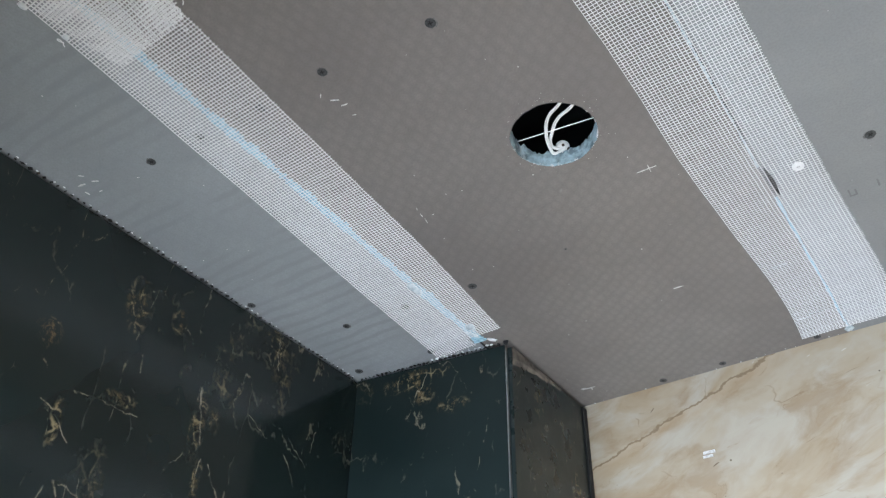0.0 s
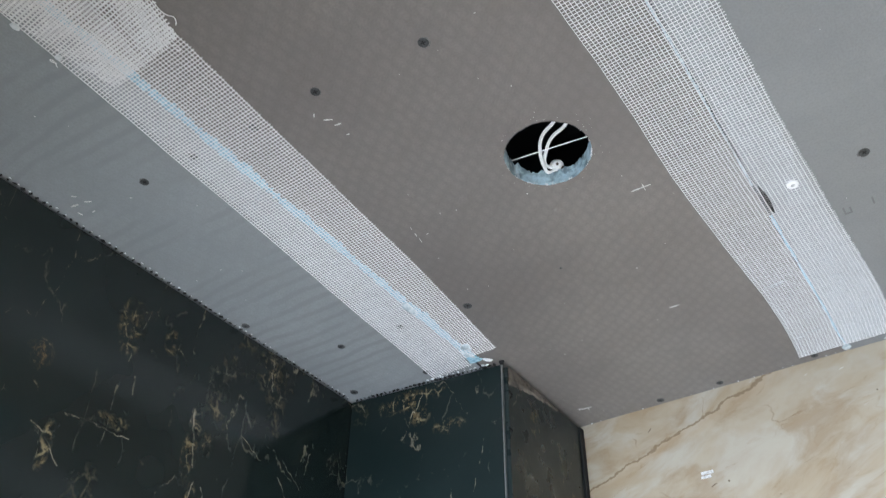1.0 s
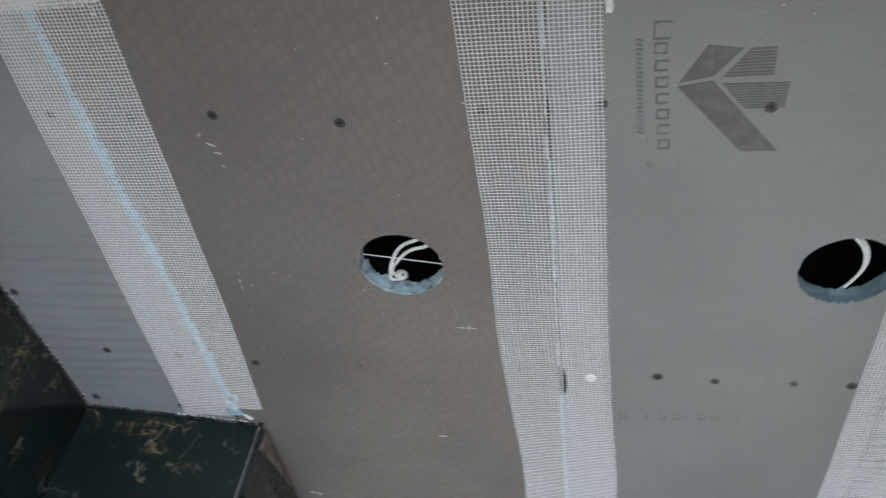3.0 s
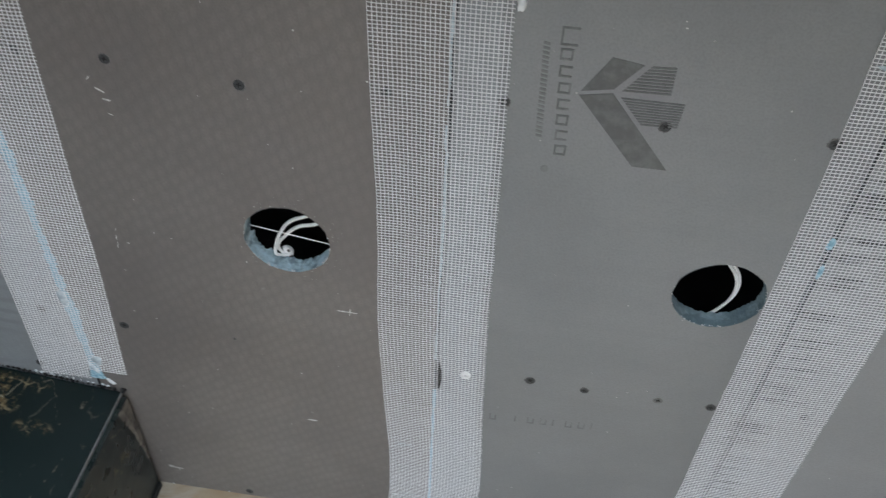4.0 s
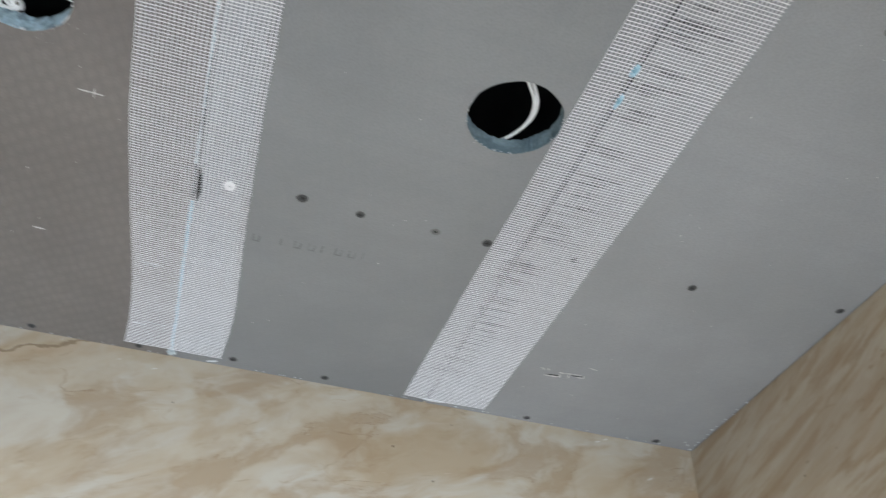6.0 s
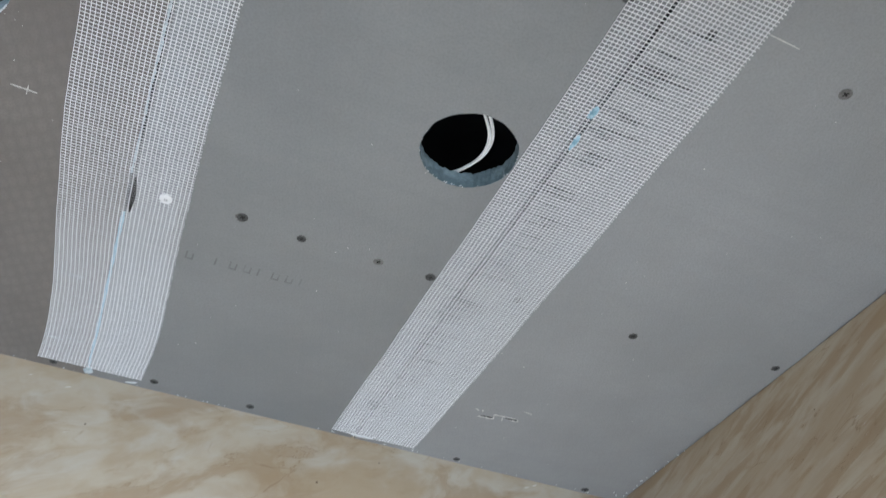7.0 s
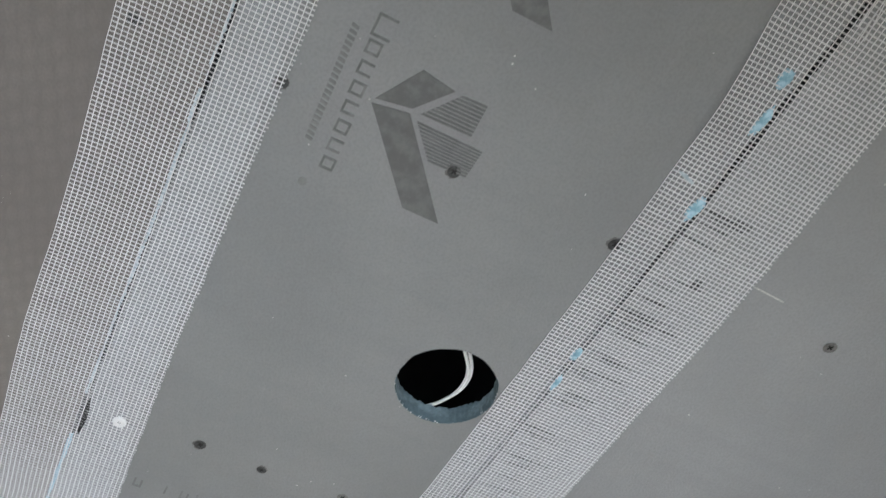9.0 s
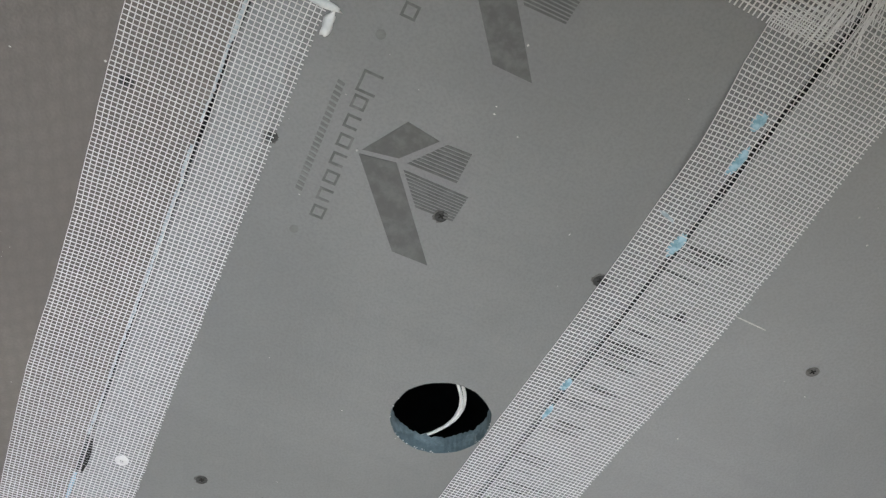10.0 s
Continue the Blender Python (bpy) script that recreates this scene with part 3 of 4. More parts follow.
curls = ([], [])
for cx, cy, size, seed in ((-0.431, 0.221, 0.010, 1), (-0.437, 0.234, 0.012, 2), (-0.430, 0.206, 0.007, 3), (-0.447, 0.250, 0.010, 4), (-0.556, 0.203, 0.006, 5)):
    thread(*curls, [Vector((cx + size * noise.noise((f * 2.6, seed, 0.5)) * 0.8 - 0.006, cy + size * (f - 0.5) * 1.6 + size * noise.noise((f * 2.6, seed, 7.5)), CEIL - 0.0032)) for f in [i / 12 for i in range(13)]], 0.0010, 0.0006)
tagged(mesh_object("loose_threads", *curls, M_GLASS_FIBRE), "curled white thread ends at a torn tape edge", "loose threads", kind="stuff")
tagged(mesh_object("loose_threads", *frayed, M_GLASS_FIBRE), "bunch of frayed white glass-fibre threads", "loose threads", kind="stuff")


# ---- joint crumbs ----
def bead(name, label, x, y0, y1, width, material, seed, cover=1.0, drop=0.0004):
    """An uneven line of crumbs squeezed out of a joint."""
    rng = random.Random(seed)
    verts, faces = [], []
    n = round((y1 - y0) / 0.0022)
    for i in range(n + 1):
        y = y0 + (y1 - y0) * i / n
        w = width * (0.55 + 0.9 * abs(noise.noise((y * 24, seed, 0.3))) + rng.uniform(-0.28, 0.28))
        off = 0.0016 * noise.noise((y * 12, 2.2, seed)) + rng.uniform(-0.0003, 0.0003)
        for f, d in ((-0.5, -0.0006), (-0.2, drop), (0.2, drop + 0.0002), (0.5, -0.0006)):
            verts.append((x + off + f * w, y, CEIL - d))
        if i and noise.noise((y * 30, seed, 8.1)) < cover * 2 - 1:
            a = 4 * (i - 1)
            faces += [(a + k, a + k + 1, a + k + 5, a + k + 4) for k in range(3)]
    return tagged(mesh_object(name, verts, faces, material), label, "joint filler", kind="stuff")


bead("joint_crumbs", "pale blue foam crumbs squeezed out of the joint", -0.5165, 0.150, 0.856, 0.0230, M_BEAD, 1, 0.86)
bead("joint_crumbs", "pale dusty line along the ceiling joint", -0.0812, 0.42, 0.722, 0.0036, M_BEAD_PALE, 2, 0.93)
bead("joint_crumbs", "pale blue foam line along the ceiling joint", -0.0803, 0.778, 1.10, 0.0048, M_BEAD, 3, 0.92)
bead("joint_crumbs", "broken pale dust in the ceiling joint", -0.0825, 0.26, 0.42, 0.0036, M_BEAD_PALE, 4, 0.62)


def blob(name, label, x, y, sx, sy, h, material, seed, category="filler", turn=0.0):
    """A flattened, lumpy smear on the ceiling."""
    bm = bmesh.new()
    bmesh.ops.create_uvsphere(bm, u_segments=20, v_segments=8, radius=1.0)
    for v in bm.verts:
        k = 1 + 0.45 * noise.noise((v.co.x * 1.6 + seed, v.co.y * 1.6, v.co.z)) + 0.25 * noise.noise((v.co.x * 4, v.co.y * 4 + seed, 0))
        v.co = Vector((v.co.x * sx * k, v.co.y * sy * k, v.co.z * h))
    for f in bm.faces:
        f.smooth = True
    ob = part(name, bm, material)
    ob.matrix_world = pose(x, y, CEIL - 0.0006, 0, 0, turn)
    return tagged(ob, label, category)


for i, (x, y, sx, sy) in enumerate(((0.2620, 0.200, 0.0050, 0.007), (0.2685, 0.232, 0.0036, 0.012), (0.2718, 0.311, 0.0042, 0.012), (0.2728, 0.474, 0.0036, 0.008), (0.2755, 0.510, 0.0025, 0.010))):
    blob("foam_crumb", "blue foam crumb caught in an open joint", x, y, sx, sy, 0.0016, M_BEAD, i, "foam crumb")
blob("foam_crumb", "pale blue crumb under the mesh tape", 0.2505, 0.2925, 0.0085, 0.0016, 0.0016, M_BEAD_PALE, 9, "foam crumb", 15)
blob("filler_smear", "white filler smear at the end of a joint", -0.0300, 0.268, 0.0035, 0.0095, 0.003, M_FILLER, 11)
blob("filler_smear", "white filler smear at the end of a joint", -0.0380, 0.256, 0.012, 0.003, 0.003, M_FILLER, 12)
blob("filler_smear", "white filler lump where the tape meets the cream wall", -0.0800, 1.095, 0.0050, 0.010, 0.0005, M_BEAD_PALE, 13)
blob("filler_smear", "white filler lump where the tape meets the cream wall", -0.0260, 1.100, 0.0075, 0.0022, 0.0005, M_FILLER, 14, turn=-18)
blob("filler_smear", "white filler lump where the tape meets the cream wall", 0.2830, 1.098, 0.016, 0.0030, 0.0006, M_FILLER, 15)
blob("filler_smear", "pale blue filler lump beside the black pier", -0.5080, 0.815, 0.006, 0.008, 0.003, M_BEAD_PALE, 16)
blob("filler_smear", "pale blue lump on a taped joint", -0.5200, 0.700, 0.006, 0.014, 0.0016, M_BEAD_PALE, 17)


blob("filler_smear", "white filler lump on a torn tape overlap", -0.5585, 0.157, 0.0032, 0.0045, 0.003, M_FILLER, 18)
blob("filler_smear", "white filler lump on a torn tape overlap", -0.5555, 0.2005, 0.003, 0.003, 0.003, M_FILLER, 19)
blob("filler_smear", "white filler strip along the tape end at the pier", -0.5160, 0.832, 0.0022, 0.014, 0.003, M_BEAD_PALE, 20, turn=-24)
blob("filler_smear", "white filler strip along the tape end at the pier", -0.5000, 0.858, 0.0022, 0.008, 0.003, M_FILLER, 22, turn=-40)
blob("grout_lump", "black grout lump on the corner of the pier", -0.4870, 0.8740, 0.0042, 0.0036, 0.005, M_DARK, 21, "grout")


# flat black strip: the slit is not cut, its dark is painted on
slit = [(-0.0762 + 0.0026 * math.sin(math.pi * f) + 0.0012 * f, 0.722 + 0.055 * f, CEIL - 0.0015) for f in [i / 12 for i in range(13)]]
slit_back = [(x - 0.0044 * math.sin(math.pi * i / 12) ** 0.6, y, z) for i, (x, y, z) in enumerate(slit)]
tagged(mesh_object("joint_slit_dark", slit + slit_back, [(i, i + 1, 14 + i, 13 + i) for i in range(12)], M_DARK), "flat black strip painted as the dark of a joint slit", "joint slit")


# ---- screws ----
def screw_mesh():
    bm = bmesh.new()
    bmesh.ops.create_circle(bm, cap_ends=True, segments=28, radius=0.0048)
    top = bm.faces[:]
    bmesh.ops.inset_region(bm, faces=top, thickness=0.0009, depth=0.0)
    bmesh.ops.translate(bm, verts=list(top[0].verts), vec=(0, 0, -0.0006))
    bmesh.ops.recalc_face_normals(bm, faces=bm.faces)
    if top[0].normal.z > 0:
        bmesh.ops.reverse_faces(bm, faces=bm.faces)
    return bm


def slot_mesh():
    bm = bmesh.new()
    # black bars laid on the head; their colour paints the shade of a recess
    for a in (0.0, math.pi / 2):
        m = Matrix.Rotation(a, 4, "Z") @ Matrix.Diagonal((0.0046, 0.0011, 0.0002, 1))
        bmesh.ops.create_cube(bm, size=1.0, matrix=Matrix.Translation((0, 0, -0.00065 - 0.0001 * (a > 0))) @ m)
    return bm


def dent_mesh():
    """Torn cement skin pushed up round a screw."""
    bm = bmesh.new()
    rng = random.Random(5)
    n = 30
    inner = [bm.verts.new((0.0046 * math.cos(i * math.tau / n), 0.0046 * math.sin(i * math.tau / n), -0.0004)) for i in range(n)]
    outer = []
    for i in range(n):
        a, r = i * math.tau / n, rng.uniform(0.0052, 0.0068)
        outer.append(bm.verts.new((r * math.cos(a), r * math.sin(a), 0.0002)))
    for i in range(n):
        j = (i + 1) % n
        bm.faces.new((inner[i], inner[j], outer[j], outer[i]))
    return bm


first_screw = new("screw")
screw_head = part("head", screw_mesh(), M_SCREW, first_screw)
part("cross_shade", slot_mesh(), M_DARK, screw_head)
part("bruise", dent_mesh(), M_DENT, first_screw)
tagged(first_screw, "dark grey cross-head screw driven flush into the board", "screw", "screws in the ceiling boards")
first_screw.matrix_world = pose(-0.385, 0.364, CEIL, 0, 0, 20)
spots = random.Random(8)
for x, y in ((-0.266, 0.375), (-0.620, 0.356), (-0.724, 0.614), (-0.650, 0.7215), (-0.454, 0.737), (-0.712, 0.827), (-0.590, 0.839), (-0.467, 0.364), (-0.548, 0.359),
             (-0.554, 0.728), (-0.255, 1.094), (-0.346, 1.094), (0.029, 0.736), (0.0915, 0.7415), (0.2345, 0.7405), (0.486, 0.7365),
             (-0.136, 0.3645), (-0.035, 0.361), (0.2385, 0.366), (-0.122, 1.095), (0.000, 1.086), (0.126, 1.090), (0.429, 1.099), (0.640, 1.098),
             (0.674, 0.717), (0.1005, 0.3675), (0.316, 0.368), (0.336, 0.735)):
    ob = copy_thing(first_screw, pose(x, y, CEIL, spots.uniform(-4, 4), spots.uniform(-4, 4), spots.uniform(0, 90)))
    ob.scale = (spots.uniform(0.92, 1.14),) * 3
# bright screws
for x, y, size, shade in ((-0.319, 0.734, 0.5, M_DENT), (0.175, 0.7405, 1.15, M_SCUFF), (0.452, 0.368, 1.2, M_SCUFF)):
    pale = new("screw")
    part("cross_shade", slot_mesh(), M_DARK, part("head", screw_mesh(), shade, pale))
    pale.matrix_world = pose(x, y, CEIL, 3, -2, 30)
    pale.scale = (size, size, size)
    tagged(pale, "scuffed pale grey cross-head screw", "screw", "screws in the ceiling boards")

# white washer screwed over the tape
bm = bmesh.new()
ring = []
for r, z in ((0.0020, -0.0006), (0.0020, -0.0022), (0.0052, -0.0022), (0.0063, -0.0012), (0.0063, 0.0)):
    ring.append([bm.verts.new((r * math.cos(i * math.tau / 32), r * math.sin(i * math.tau / 32), z)) for i in range(32)])
for a, b in zip(ring, ring[1:]):
    for i in range(32):
        bm.faces.new((a[i], a[(i + 1) % 32], b[(i + 1) % 32], b[i]))
washer = tagged(part("washer", bm, M_WHITE_METAL), "small round white washer pinning the mesh tape", "washer")
washer.matrix_world = pose(-0.0455, 0.742, CEIL - 0.0006)


# ---- marks on the boards ----
def flat_shape(name, polygons, material, drop=0.0005, parent=None):
    """Thin film of ink or scraped cement on the underside of the boards."""
    verts, faces = [], []
    for poly in polygons:
        base = len(verts)
        verts += [(x, y, CEIL - drop) for x, y in poly] + [(x, y, CEIL - drop + 0.0004) for x, y in poly]
        n = len(poly)
        faces.append(tuple(range(base, base + n)))
        faces += [(base + i, base + (i + 1) % n, base + n + (i + 1) % n, base + n + i) for i in range(n)]
    return mesh_object(name, verts, faces, material, parent)


def hatch(a0, a1, b0, b1, count, fill):
    """Bars that run alongside a0-a1 and, step by step, over to b0-b1."""
    a0, a1, b0, b1 = (Vector(v) for v in (a0, a1, b0, b1))
    for i in range(count):
        f, g = i / count, (i + fill) / count
        yield [tuple(a0.lerp(b0, f)), tuple(a1.lerp(b1, f)), tuple(a1.lerp(b1, g)), tuple(a0.lerp(b0, g))]


def stamp(y_shift, x_shift):
    mark = tagged(new("printed_mark"), "faded grey printed chevron emblem with a line of lettering bars", "printed mark", "marks printed on the board")
    p = lambda pts: [[(x + x_shift, y + y_shift) for x, y in poly] for poly in pts]
    flat_shape("emblem_roof", p([[(0.026, 0.342), (0.046, 0.308), (0.072, 0.312), (0.052, 0.337)]]), M_INK, parent=mark)
    flat_shape("emblem_leg", p([[(0.025, 0.346), (0.052, 0.341), (0.111, 0.413), (0.081, 0.413)]]), M_INK, parent=mark)
    for bar in list(hatch((0.059, 0.338), (0.098, 0.337), (0.079, 0.311), (0.097, 0.310), 9, 0.6)) + list(hatch((0.059, 0.344), (0.111, 0.344), (0.081, 0.370), (0.110, 0.369), 10, 0.6)):
        flat_shape("hatch_bar", p([bar]), M_INK, parent=mark)
    for i in range(8):
        tall = 0.0140 if i == 0 else 0.0105
        y0 = 0.2855 + (0.0 if i == 0 else 0.019 + (i - 1) * 0.0158)
        x0 = 0.0035 + 0.0012 * i
        long = 0.0165 if i == 0 else 0.0105
        w = 0.0018
        frame_bars = [[(x0, y0), (x0 + tall, y0), (x0 + tall, y0 + w), (x0, y0 + w)],
                      [(x0, y0 + long - w), (x0 + tall, y0 + long - w), (x0 + tall, y0 + long), (x0, y0 + long)],
                      [(x0, y0 + w), (x0 + w, y0 + w), (x0 + w, y0 + long - w), (x0, y0 + long - w)]]
        if i % 2:
            frame_bars.append([(x0 + tall - w, y0 + w), (x0 + tall, y0 + w), (x0 + tall, y0 + long - w), (x0 + tall - w, y0 + long - w)])
        flat_shape("lettering_bar", p(frame_bars), M_INK_TEXT, parent=mark)
    for bar in hatch((-0.0095, 0.300), (-0.0040, 0.301), (-0.0055, 0.394), (0.0000, 0.395), 22, 0.55):
        flat_shape("small_bar", p([bar]), M_INK_FAINT, parent=mark)
    flat_shape("registered_dot", p([[(0.0065 + 0.0035 * math.cos(a * math.tau / 16), 0.427 + 0.0035 * math.sin(a * math.tau / 16)) for a in range(16)]]), M_INK_FAINT, parent=mark)
    return mark


stamp(0.0, 0.0)
stamp(-0.168, -0.003)
code = tagged(new("printed_code"), "faint row of illegible printed figures", "printed mark")
for i in range(9):
    if i == 1:
        continue
    x0, y0, w, h, b = -0.012 + i * 0.0152, 0.8110 - 0.0009 * i, 0.0085, 0.0125, 0.0019
    bars = [[(x0, y0), (x0 + b, y0), (x0 + b, y0 + h), (x0, y0 + h)]]
    if i % 3 != 2:
        bars.append([(x0 + b, y0 + h - b), (x0 + w, y0 + h - b), (x0 + w, y0 + h), (x0 + b, y0 + h)])
        bars.append([(x0 + w - b, y0 + b), (x0 + w, y0 + b), (x0 + w, y0 + h - b), (x0 + w - b, y0 + h - b)])
    flat_shape("figure_bar", bars, M_INK_CODE, parent=code)


def dust_film(name, label, joint, rows, side, y0, y1, material, seed):
    """A thin, ragged film of primer dust on a board, between its joint and the edge of the tape."""
    n = round((y1 - y0) / 0.006)
    verts = []
    for i in range(n + 1):
        y = y0 + (y1 - y0) * i / n
        edge = smooth_along(rows, y)[side]
        way = 1 if edge > joint else -1
        verts.append((joint + way * (0.0045 + 0.002 * noise.noise((i * 0.4, seed, 0))), y, CEIL - 0.00025))
        verts.append((edge - way * (0.006 + 0.004 * noise.noise((i * 0.4, seed, 5))), y, CEIL - 0.00025))
    ob = mesh_object(name, verts, [(2 * i, 2 * i + 1, 2 * i + 3, 2 * i + 2) for i in range(n)], material)
    return tagged(ob, label, "dust", kind="stuff")


M_FILM_THIN = ink_material("thin_primer_dust", (0.295, 0.31, 0.325), (0.245, 0.252, 0.258), 1.0)
M_FILM = ink_material("pale_primer_dust", (0.36, 0.375, 0.395), (0.285, 0.295, 0.305), 1.0)
dust_film("primer_dust", "pale primer dust beside the taped joint", JOINTS[1], TAPE_2, 1, 0.06, 1.085, M_FILM_THIN, 1)
dust_film("primer_dust", "pale primer dust beside the taped joint", JOINTS[0], TAPE_1, 0, 0.06, 0.83, M_FILM, 2)


def scratch(name, label, x, y, strokes, seed, material=M_SCRATCH, drop=0.0005):
    """Small scraped strokes: (dx, dy, length, width, degrees)."""
    rng = random.Random(seed)
    mark = tagged(new(name), label, "scratch")
    for dx, dy, length, width, turn in strokes:
        c, s = math.cos(radians(turn)), math.sin(radians(turn))
        top, low = [], []
        for i in range(7):
            f = i / 6
            w = width * (0.35 + 0.65 * math.sin(math.pi * min(max(f, 0.08), 0.92))) * rng.uniform(0.6, 1.2)
            u = (f - 0.5) * length
            top.append((x + dx + u * c - w / 2 * s, y + dy + u * s + w / 2 * c))
            low.append((x + dx + u * c + w / 2 * s, y + dy + u * s - w / 2 * c))
        flat_shape("stroke", [top + low[::-1]], material, drop, mark)
    return mark


scratch("scratch", "pale crossed scratch on the brownish board", -0.1815, 0.659, ((0, 0, 0.022, 0.0016, 2), (0.003, 0, 0.011, 0.0014, -85)), 1)
scratch("scratch", "pale crossed scratch by the cream wall", -0.450, 1.056, ((0, 0, 0.020, 0.0022, 3), (0.004, 0.003, 0.009, 0.0018, -75), (-0.007, -0.003, 0.008, 0.0016, 10)), 2)
scratch("scratch", "small pale scuff on the brownish board", -0.236, 0.882, ((0, 0, 0.013, 0.0022, 3),), 3)
scratch("scratch", "pale stroke beside the mesh tape", 0.372, 0.3485, ((0, 0, 0.030, 0.0015, 2),), 4)
scratch("scratch", "angular pale scrape on the grey board", 0.432, 0.968, ((-0.018, 0.008, 0.021, 0.0024, -5), (0.004, -0.005, 0.031, 0.0022, -6), (-0.008, 0.003, 0.009, 0.0026, 75), (0.020, -0.0005, 0.013, 0.0022, -4), (0.024, -0.003, 0.006, 0.0016, 80), (0.004, 0.002, 0.008, 0.0014, 70), (-0.036, -0.006, 0.007, 0.0022, 30), (-0.028, -0.006, 0.006, 0.0018, 60), (0.027, -0.027, 0.012, 0.0016, 8)), 5)
scratch("gouge", "dark gouge beside the angular scrape", 0.432, 0.968, ((-0.017, 0.0052, 0.017, 0.0030, -6), (0.015, -0.0028, 0.016, 0.0024, -6)), 7, M_DARK, 0.00045)
scratch("scratch", "short pale nicks in the brownish board", -0.398, 0.398, ((0, 0, 0.009, 0.0018, 30), (0.004, 0.010, 0.007, 0.0018, 10), (-0.008, -0.012, 0.005, 0.0012, -50), (0.004, 0.026, 0.004, 0.0010, 20)), 6)
scratch("scratch", "fine pale scratches on the brownish board", -0.428, 0.588, ((0, 0, 0.006, 0.0011, -80), (-0.001, 0.011, 0.008, 0.0009, -78), (0.002, -0.012, 0.004, 0.0010, -70), (0.012, 0.006, 0.003, 0.0010, 0)), 8)
scratch("scratch", "white filler nicks beside the black wall", -0.715, 0.338, ((0, 0, 0.010, 0.003, 10), (0.012, -0.010, 0.006, 0.002, 40), (-0.006, 0.012, 0.006, 0.002, 80), (0.018, 0.004, 0.008, 0.002, 30), (0.010, 0.018, 0.005, 0.002, 0)), 9)


scratch("tape_pucker", "raised white pucker in the mesh tape", -0.117, 0.903, ((0, 0, 0.024, 0.0012, -2), (0, 0.0042, 0.018, 0.0011, -2), (-0.004, 0.002, 0.005, 0.0011, 90), (0.003, 0.002, 0.005, 0.0011, 90), (0.008, 0.001, 0.005, 0.0011, 90)), 60, M_FILLER, 0.0026)
scratch("tape_pucker", "raised white pucker in the mesh tape", -0.105, 1.030, ((0, 0, 0.034, 0.0014, 2), (-0.018, 0.006, 0.016, 0.0012, 6)), 61, M_FILLER, 0.0026)

# painted shadows of crosswise threads, on the boards under the open joint's tape
streaks = random.Random(31)
for i in range(12):
    y = 0.33 + 0.061 * i
    marks = [(streaks.uniform(0.002, 0.026) - 0.012 * (i > 6), streaks.uniform(-0.03, 0.03), streaks.uniform(0.022, 0.052), streaks.uniform(0.0019, 0.0032), streaks.uniform(-3, 2)) for _ in range(7 if i in (0, 1, 4) else 9)]
    scratch("thread_shade_streak", "painted dark thread shadows beside the open joint", 0.284, y, marks, 40 + i, M_THREAD_SHADE)


def specks(name, label, where, size, material, seed):
    """Scattered crumbs, each an octahedron with its own size."""
    rng = random.Random(seed)
    verts, faces = [], []
    for x, y, z in where:
        b = len(verts)
        sx, sy, sz = (size * rng.uniform(0.3, 1.5) for _ in range(3))
        verts += [(x + sx, y, z), (x - sx, y, z), (x, y + sy, z), (x, y - sy, z), (x, y, z + sz * 0.6), (x, y, z - sz * 0.6)]
        for i, j in ((0, 2), (2, 1), (1, 3), (3, 0)):
            faces += [(b + i, b + j, b + 4), (b + j, b + i, b + 5)]
    return tagged(mesh_object(name, verts, faces, material), label, "crumbs", kind="stuff")


rng = random.Random(21)
edge = [(-0.7395 + 0.0135 * (i * 0.0117 + 0.06) + rng.uniform(0, 0.002), 0.06 + i * 0.0117 + rng.uniform(-0.002, 0.002), CEIL - 0.0015) for i in range(67) if rng.random() < 0.85]
specks("filler_crumbs", "row of tiny white filler crumbs along the black wall", edge, 0.0014, M_FILLER, 1)
edge = [(0.702 - rng.uniform(0, 0.006), 1.10 - i * 0.013 + rng.uniform(-0.003, 0.003), CEIL - 0.0015) for i in range(14)] + [(0.690, 1.092, CEIL - 0.001), (0.682, 1.085, CEIL - 0.001)]
specks("filler_crumbs", "white filler crumbs in the corner of the cream walls", edge, 0.0018, M_FILLER, 2)
edge = [(rng.uniform(-0.47, 0.69), 1.1035 - rng.uniform(0, 0.002), CEIL - 0.001) for _ in range(40)]
specks("filler_crumbs", "fine pale crumbs along the cream wall", edge, 0.0011, M_FILLER, 3)
dust = [(rng.uniform(-0.72, 0.68), rng.uniform(0.2, 1.08), CEIL - 0.0002) for _ in range(150)]
dust = [p for p in dust if all(math.hypot(p[0] - h[0], p[1] - h[1]) > 0.048 for h in HOLES.values())]
specks("dust_specks", "pale dust specks stuck to the ceiling boards", dust, 0.0008, M_SCRATCH, 4)
nib = [(-0.600 + i * 0.0085 + rng.uniform(-0.004, 0.004), 0.8575 + i * 0.00105 - rng.uniform(0.001, 0.003), CEIL - 0.0022) for i in range(12)]
specks("thread_ends", "white tape thread ends hanging at the pier", nib, 0.0024, M_FILLER, 5)

teeth = [(-0.7428 + 0.0135 * (i * 0.0088 + 0.06) + rng.uniform(0, 0.0012), 0.06 + i * 0.0088 + rng.uniform(-0.001, 0.001), CEIL - 0.0012) for i in range(89)]
specks("grout_crumbs", "row of black grout crumbs along the top of the black wall", teeth, 0.0026, M_DARK, 6)
teeth = [(-0.722 + i * 0.0070, 0.8468 + i * 0.00086 - rng.uniform(0.0005, 0.0018), CEIL - 0.0020) for i in range(33)]
specks("grout_crumbs", "row of black grout crumbs along the top of the pier", teeth, 0.0034, M_DARK, 7)
halo = []
for _ in range(50):
    a, r = rng.uniform(0, math.tau), 0.046 + abs(rng.gauss(0, 0.009))
    halo.append((HOLES[1][0] + r * math.cos(a), HOLES[1][1] + r * math.sin(a), CEIL - 0.0001))
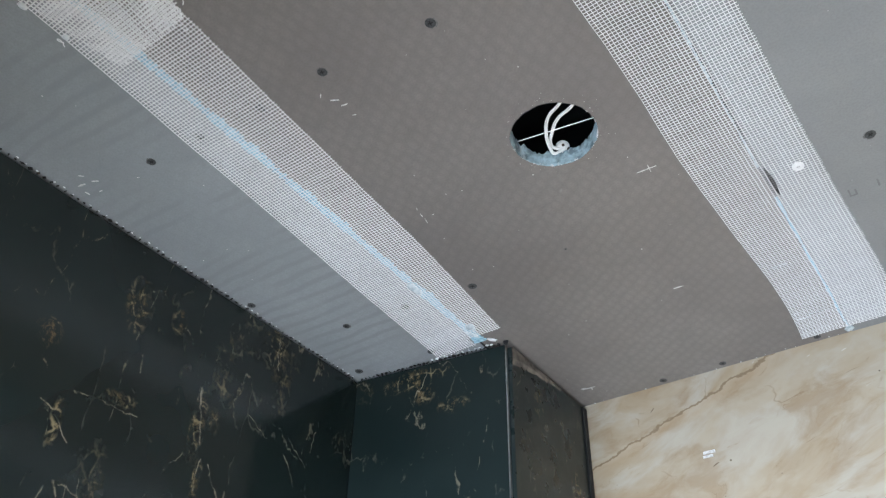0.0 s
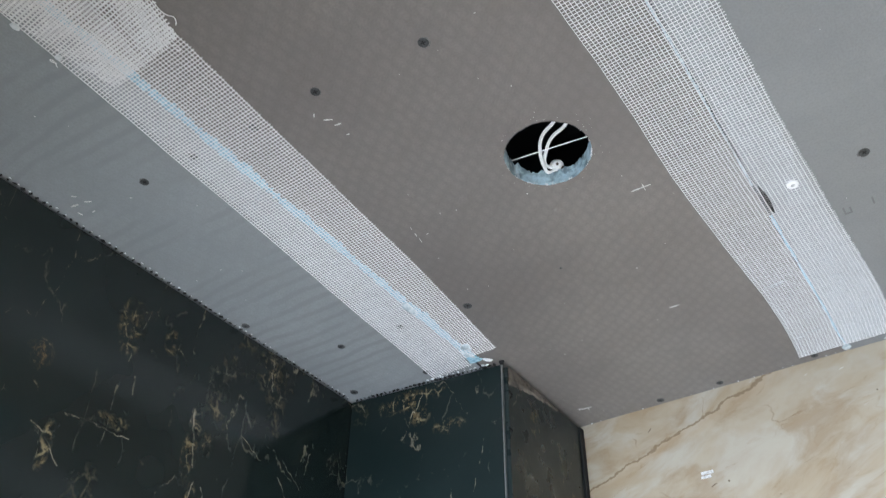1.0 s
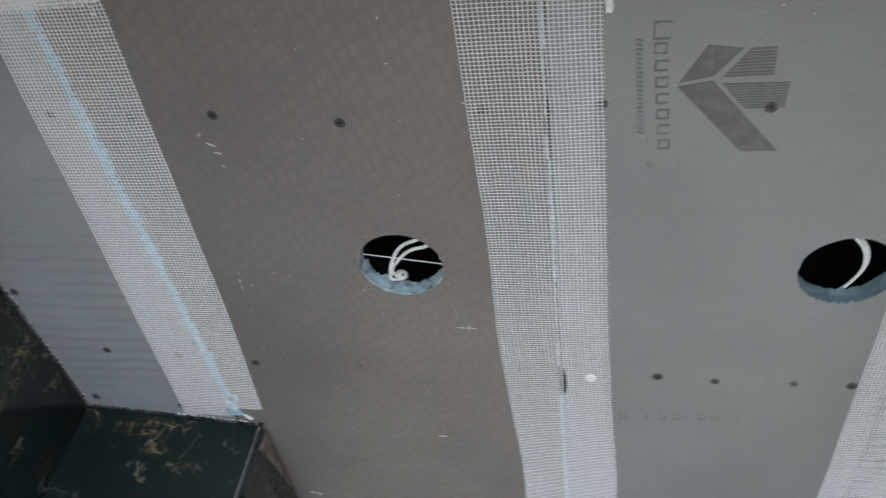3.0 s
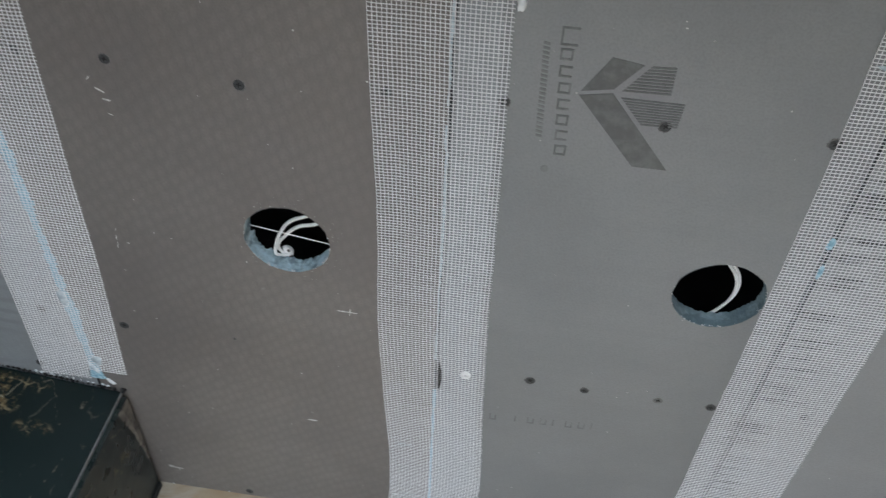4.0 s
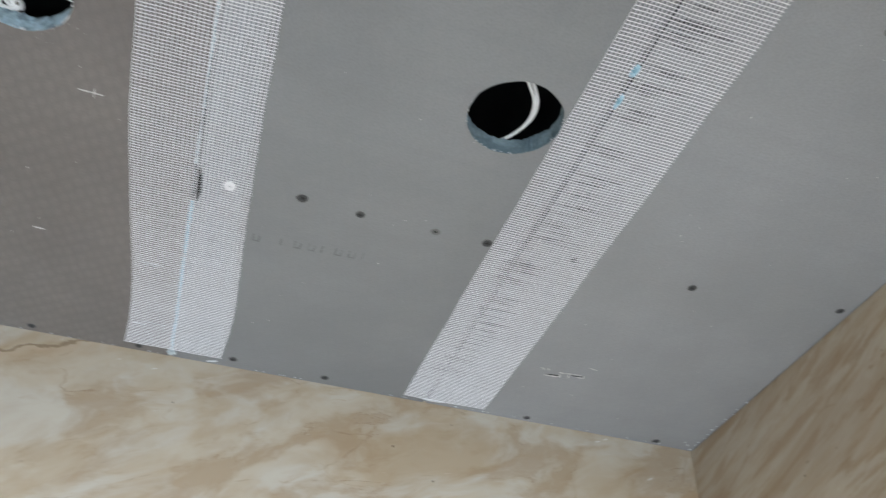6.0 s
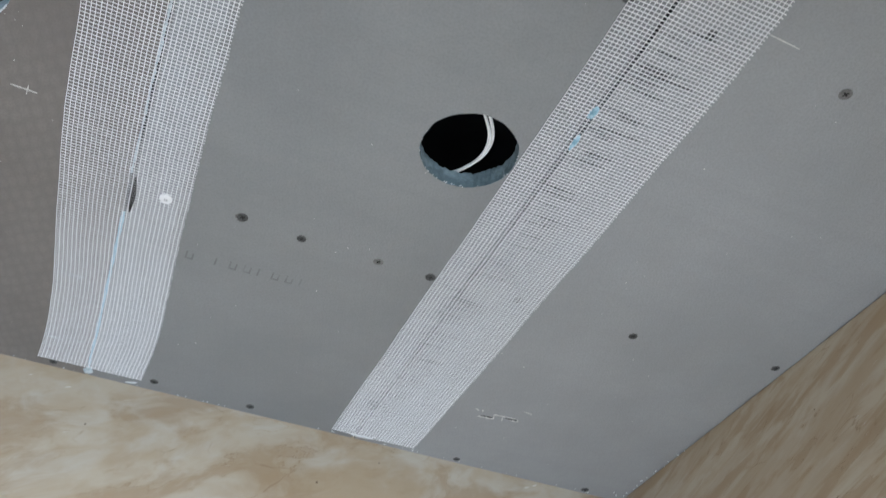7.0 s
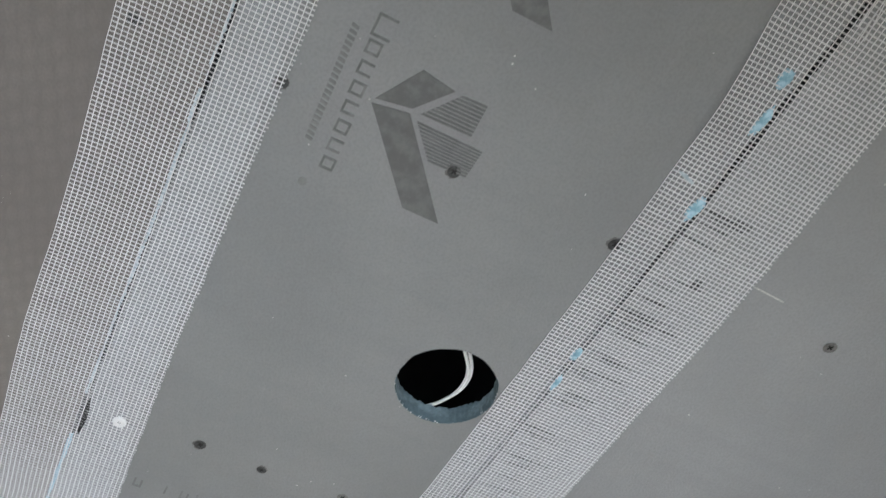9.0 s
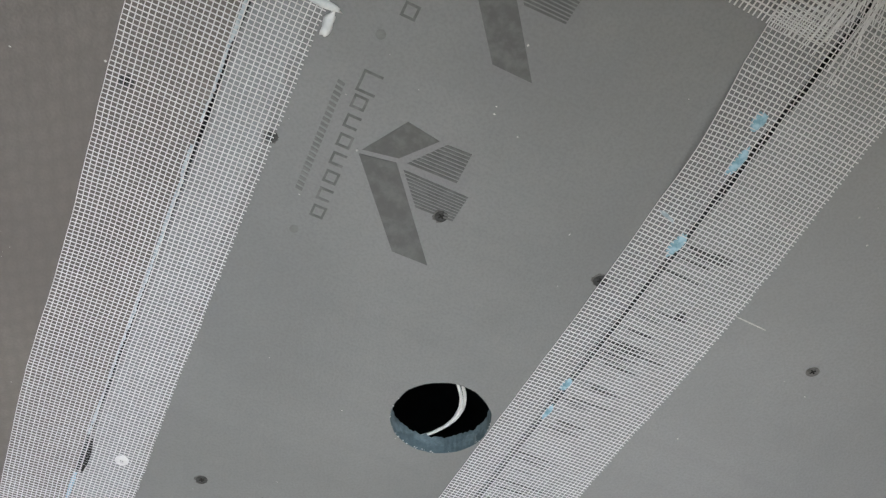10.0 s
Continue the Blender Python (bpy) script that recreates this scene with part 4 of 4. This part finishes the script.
specks("sawing_dust", "pale sawing dust round a lamp cut-out", halo, 0.00045, M_SCRATCH, 8)

for hole, n, size in ((HOLES[1], 60, 0.0010), (HOLES[2], 26, 0.0008)):
    flakes = []
    for i in range(n):
        a = rng.uniform(-0.4, math.pi + 0.4)
        flakes.append((hole[0] + 0.0447 * math.cos(a), hole[1] + 0.0447 * math.sin(a), CEIL + rng.uniform(-0.0006, 0.002)))
    specks("torn_flakes", "torn pale flakes round a lamp cut-out", flakes, size, M_FILLER, n)

# broken top edge of the pier's side tile
verts, faces = [], []
n = 34
for i in range(n + 1):
    f = i / n
    y = 0.8805 + 0.15 * f
    deep = (0.009 + 0.030 * (1 - f) ** 1.5) * (0.7 + 0.6 * abs(noise.noise((y * 60, 0.4, 2.0)))) * (1 if f < 0.97 else 0.3)
    for z, out in ((CEIL - 0.006, -0.0002), (CEIL - 0.006 - deep * 0.6, 0.0012 + 0.0008 * noise.noise((y * 90, 1, 1))), (CEIL - 0.006 - deep, -0.0004)):
        verts.append((-0.4813 + out, y, z))
    if i:
        a = 3 * (i - 1)
        faces += [(a, a + 3, a + 4, a + 1), (a + 1, a + 4, a + 5, a + 2)]
tagged(mesh_object("tile_chip", verts, faces, M_CHIP, pier))

# sticker on the cream wall
sticker = tagged(new("sticker"), "small torn white sticker on the cream marble", "sticker")
prism("strip", [(-0.310, 1.1045), (-0.293, 1.1045), (-0.293, 1.1058), (-0.310, 1.1058)], 2.2765, 2.2805, M_SCRATCH, sticker)
prism("strip", [(-0.311, 1.1045), (-0.297, 1.1045), (-0.297, 1.1058), (-0.311, 1.1058)], 2.2710, 2.2745, M_SCRATCH, sticker)


# ---- cables in the cut-outs ----
def cable(name, label, points, radius, material, flat=1.0):
    curve = bpy.data.curves.new(name, "CURVE")
    curve.dimensions, curve.bevel_depth, curve.bevel_resolution, curve.resolution_u = "3D", radius, 3, 10
    line = curve.splines.new("BEZIER")
    line.bezier_points.add(len(points) - 1)
    for b, p in zip(line.bezier_points, points):
        b.co, b.handle_left_type, b.handle_right_type = p, "AUTO", "AUTO"
    curve.use_fill_caps = True
    curve.materials.append(material)
    return tagged(new(name, curve), label, "cable")


hx, hy = HOLES[1]
cable("lamp_cable", "white round flex looped inside a lamp cut-out", [(hx + 0.055, hy - 0.050, 2.437), (hx + 0.0175, hy - 0.016, 2.425), (hx - 0.002, hy - 0.005, 2.425), (hx - 0.014, hy + 0.0115, 2.424), (hx - 0.020, hy + 0.031, 2.419), (hx - 0.0195, hy + 0.040, 2.418), (hx - 0.008, hy + 0.043, 2.4225)], 0.0019, M_CABLE)
cable("lamp_cable", "white round flex looped inside a lamp cut-out", [(hx + 0.058, hy - 0.032, 2.440), (hx + 0.0265, hy - 0.0055, 2.426), (hx + 0.004, hy + 0.0045, 2.427), (hx - 0.008, hy + 0.0155, 2.426), (hx - 0.0185, hy + 0.0325, 2.4225), (hx - 0.014, hy + 0.041, 2.4225)], 0.0019, M_CABLE)
cable("hanger_wire", "straight thin steel wire crossing a lamp cut-out", [(hx - 0.060, hy + 0.0058, 2.4245), (hx + 0.070, hy + 0.0270, 2.4245)], 0.0006, M_WHITE_METAL)
plug = tagged(new("cable_connector"), "small round pale and brown connector on the flex end", "connector")
bm = bmesh.new()
bmesh.ops.create_uvsphere(bm, u_segments=20, v_segments=12, radius=0.0078)
for v in bm.verts:
    v.co.z *= 0.85
for f in bm.faces:
    f.smooth = True
plug_body = part("body", bm, M_CABLE, plug)
for way, size in (((-0.72, -0.05, -0.62), 0.0036), ((0.78, 0.25, -0.55), 0.0022), ((0.45, -0.75, -0.48), 0.0019)):
    bm = bmesh.new()
    turn = Vector(way).to_track_quat("Z", "Y").to_matrix().to_4x4()
    bmesh.ops.create_cone(bm, cap_ends=True, segments=14, radius1=size, radius2=size * 0.8, depth=0.002, matrix=Matrix.Translation(Vector(way).normalized() * 0.0068) @ turn)
    part("terminal", bm, M_BRASS, plug_body, "dark brown terminal")
plug.matrix_world = pose(hx - 0.0115, hy + 0.0445, 2.4275)
hx, hy = HOLES[2]
for d in (0.0, 1.0):
    cable("lamp_cable", "white twin flex hanging across a lamp cut-out", [(hx - 0.025 + 0.006 * d, hy - 0.055, 2.434), (hx + 0.0085 + 0.0048 * d, hy - 0.020, 2.425), (hx + 0.018 + 0.0035 * d, hy - 0.0055, 2.425), (hx + 0.022 + 0.0022 * d, hy + 0.0110 - 0.003 * d, 2.425), (hx + 0.0205 + 0.0018 * d, hy + 0.0250 - 0.004 * d, 2.4245), (hx + 0.0135 + 0.001 * d, hy + 0.0385 - 0.002 * d, 2.4230), (hx + 0.004 + 0.001 * d, hy + 0.0505, 2.4225), (hx - 0.004 + 0.001 * d, hy + 0.060, 2.4225)], 0.00165, M_CABLE)
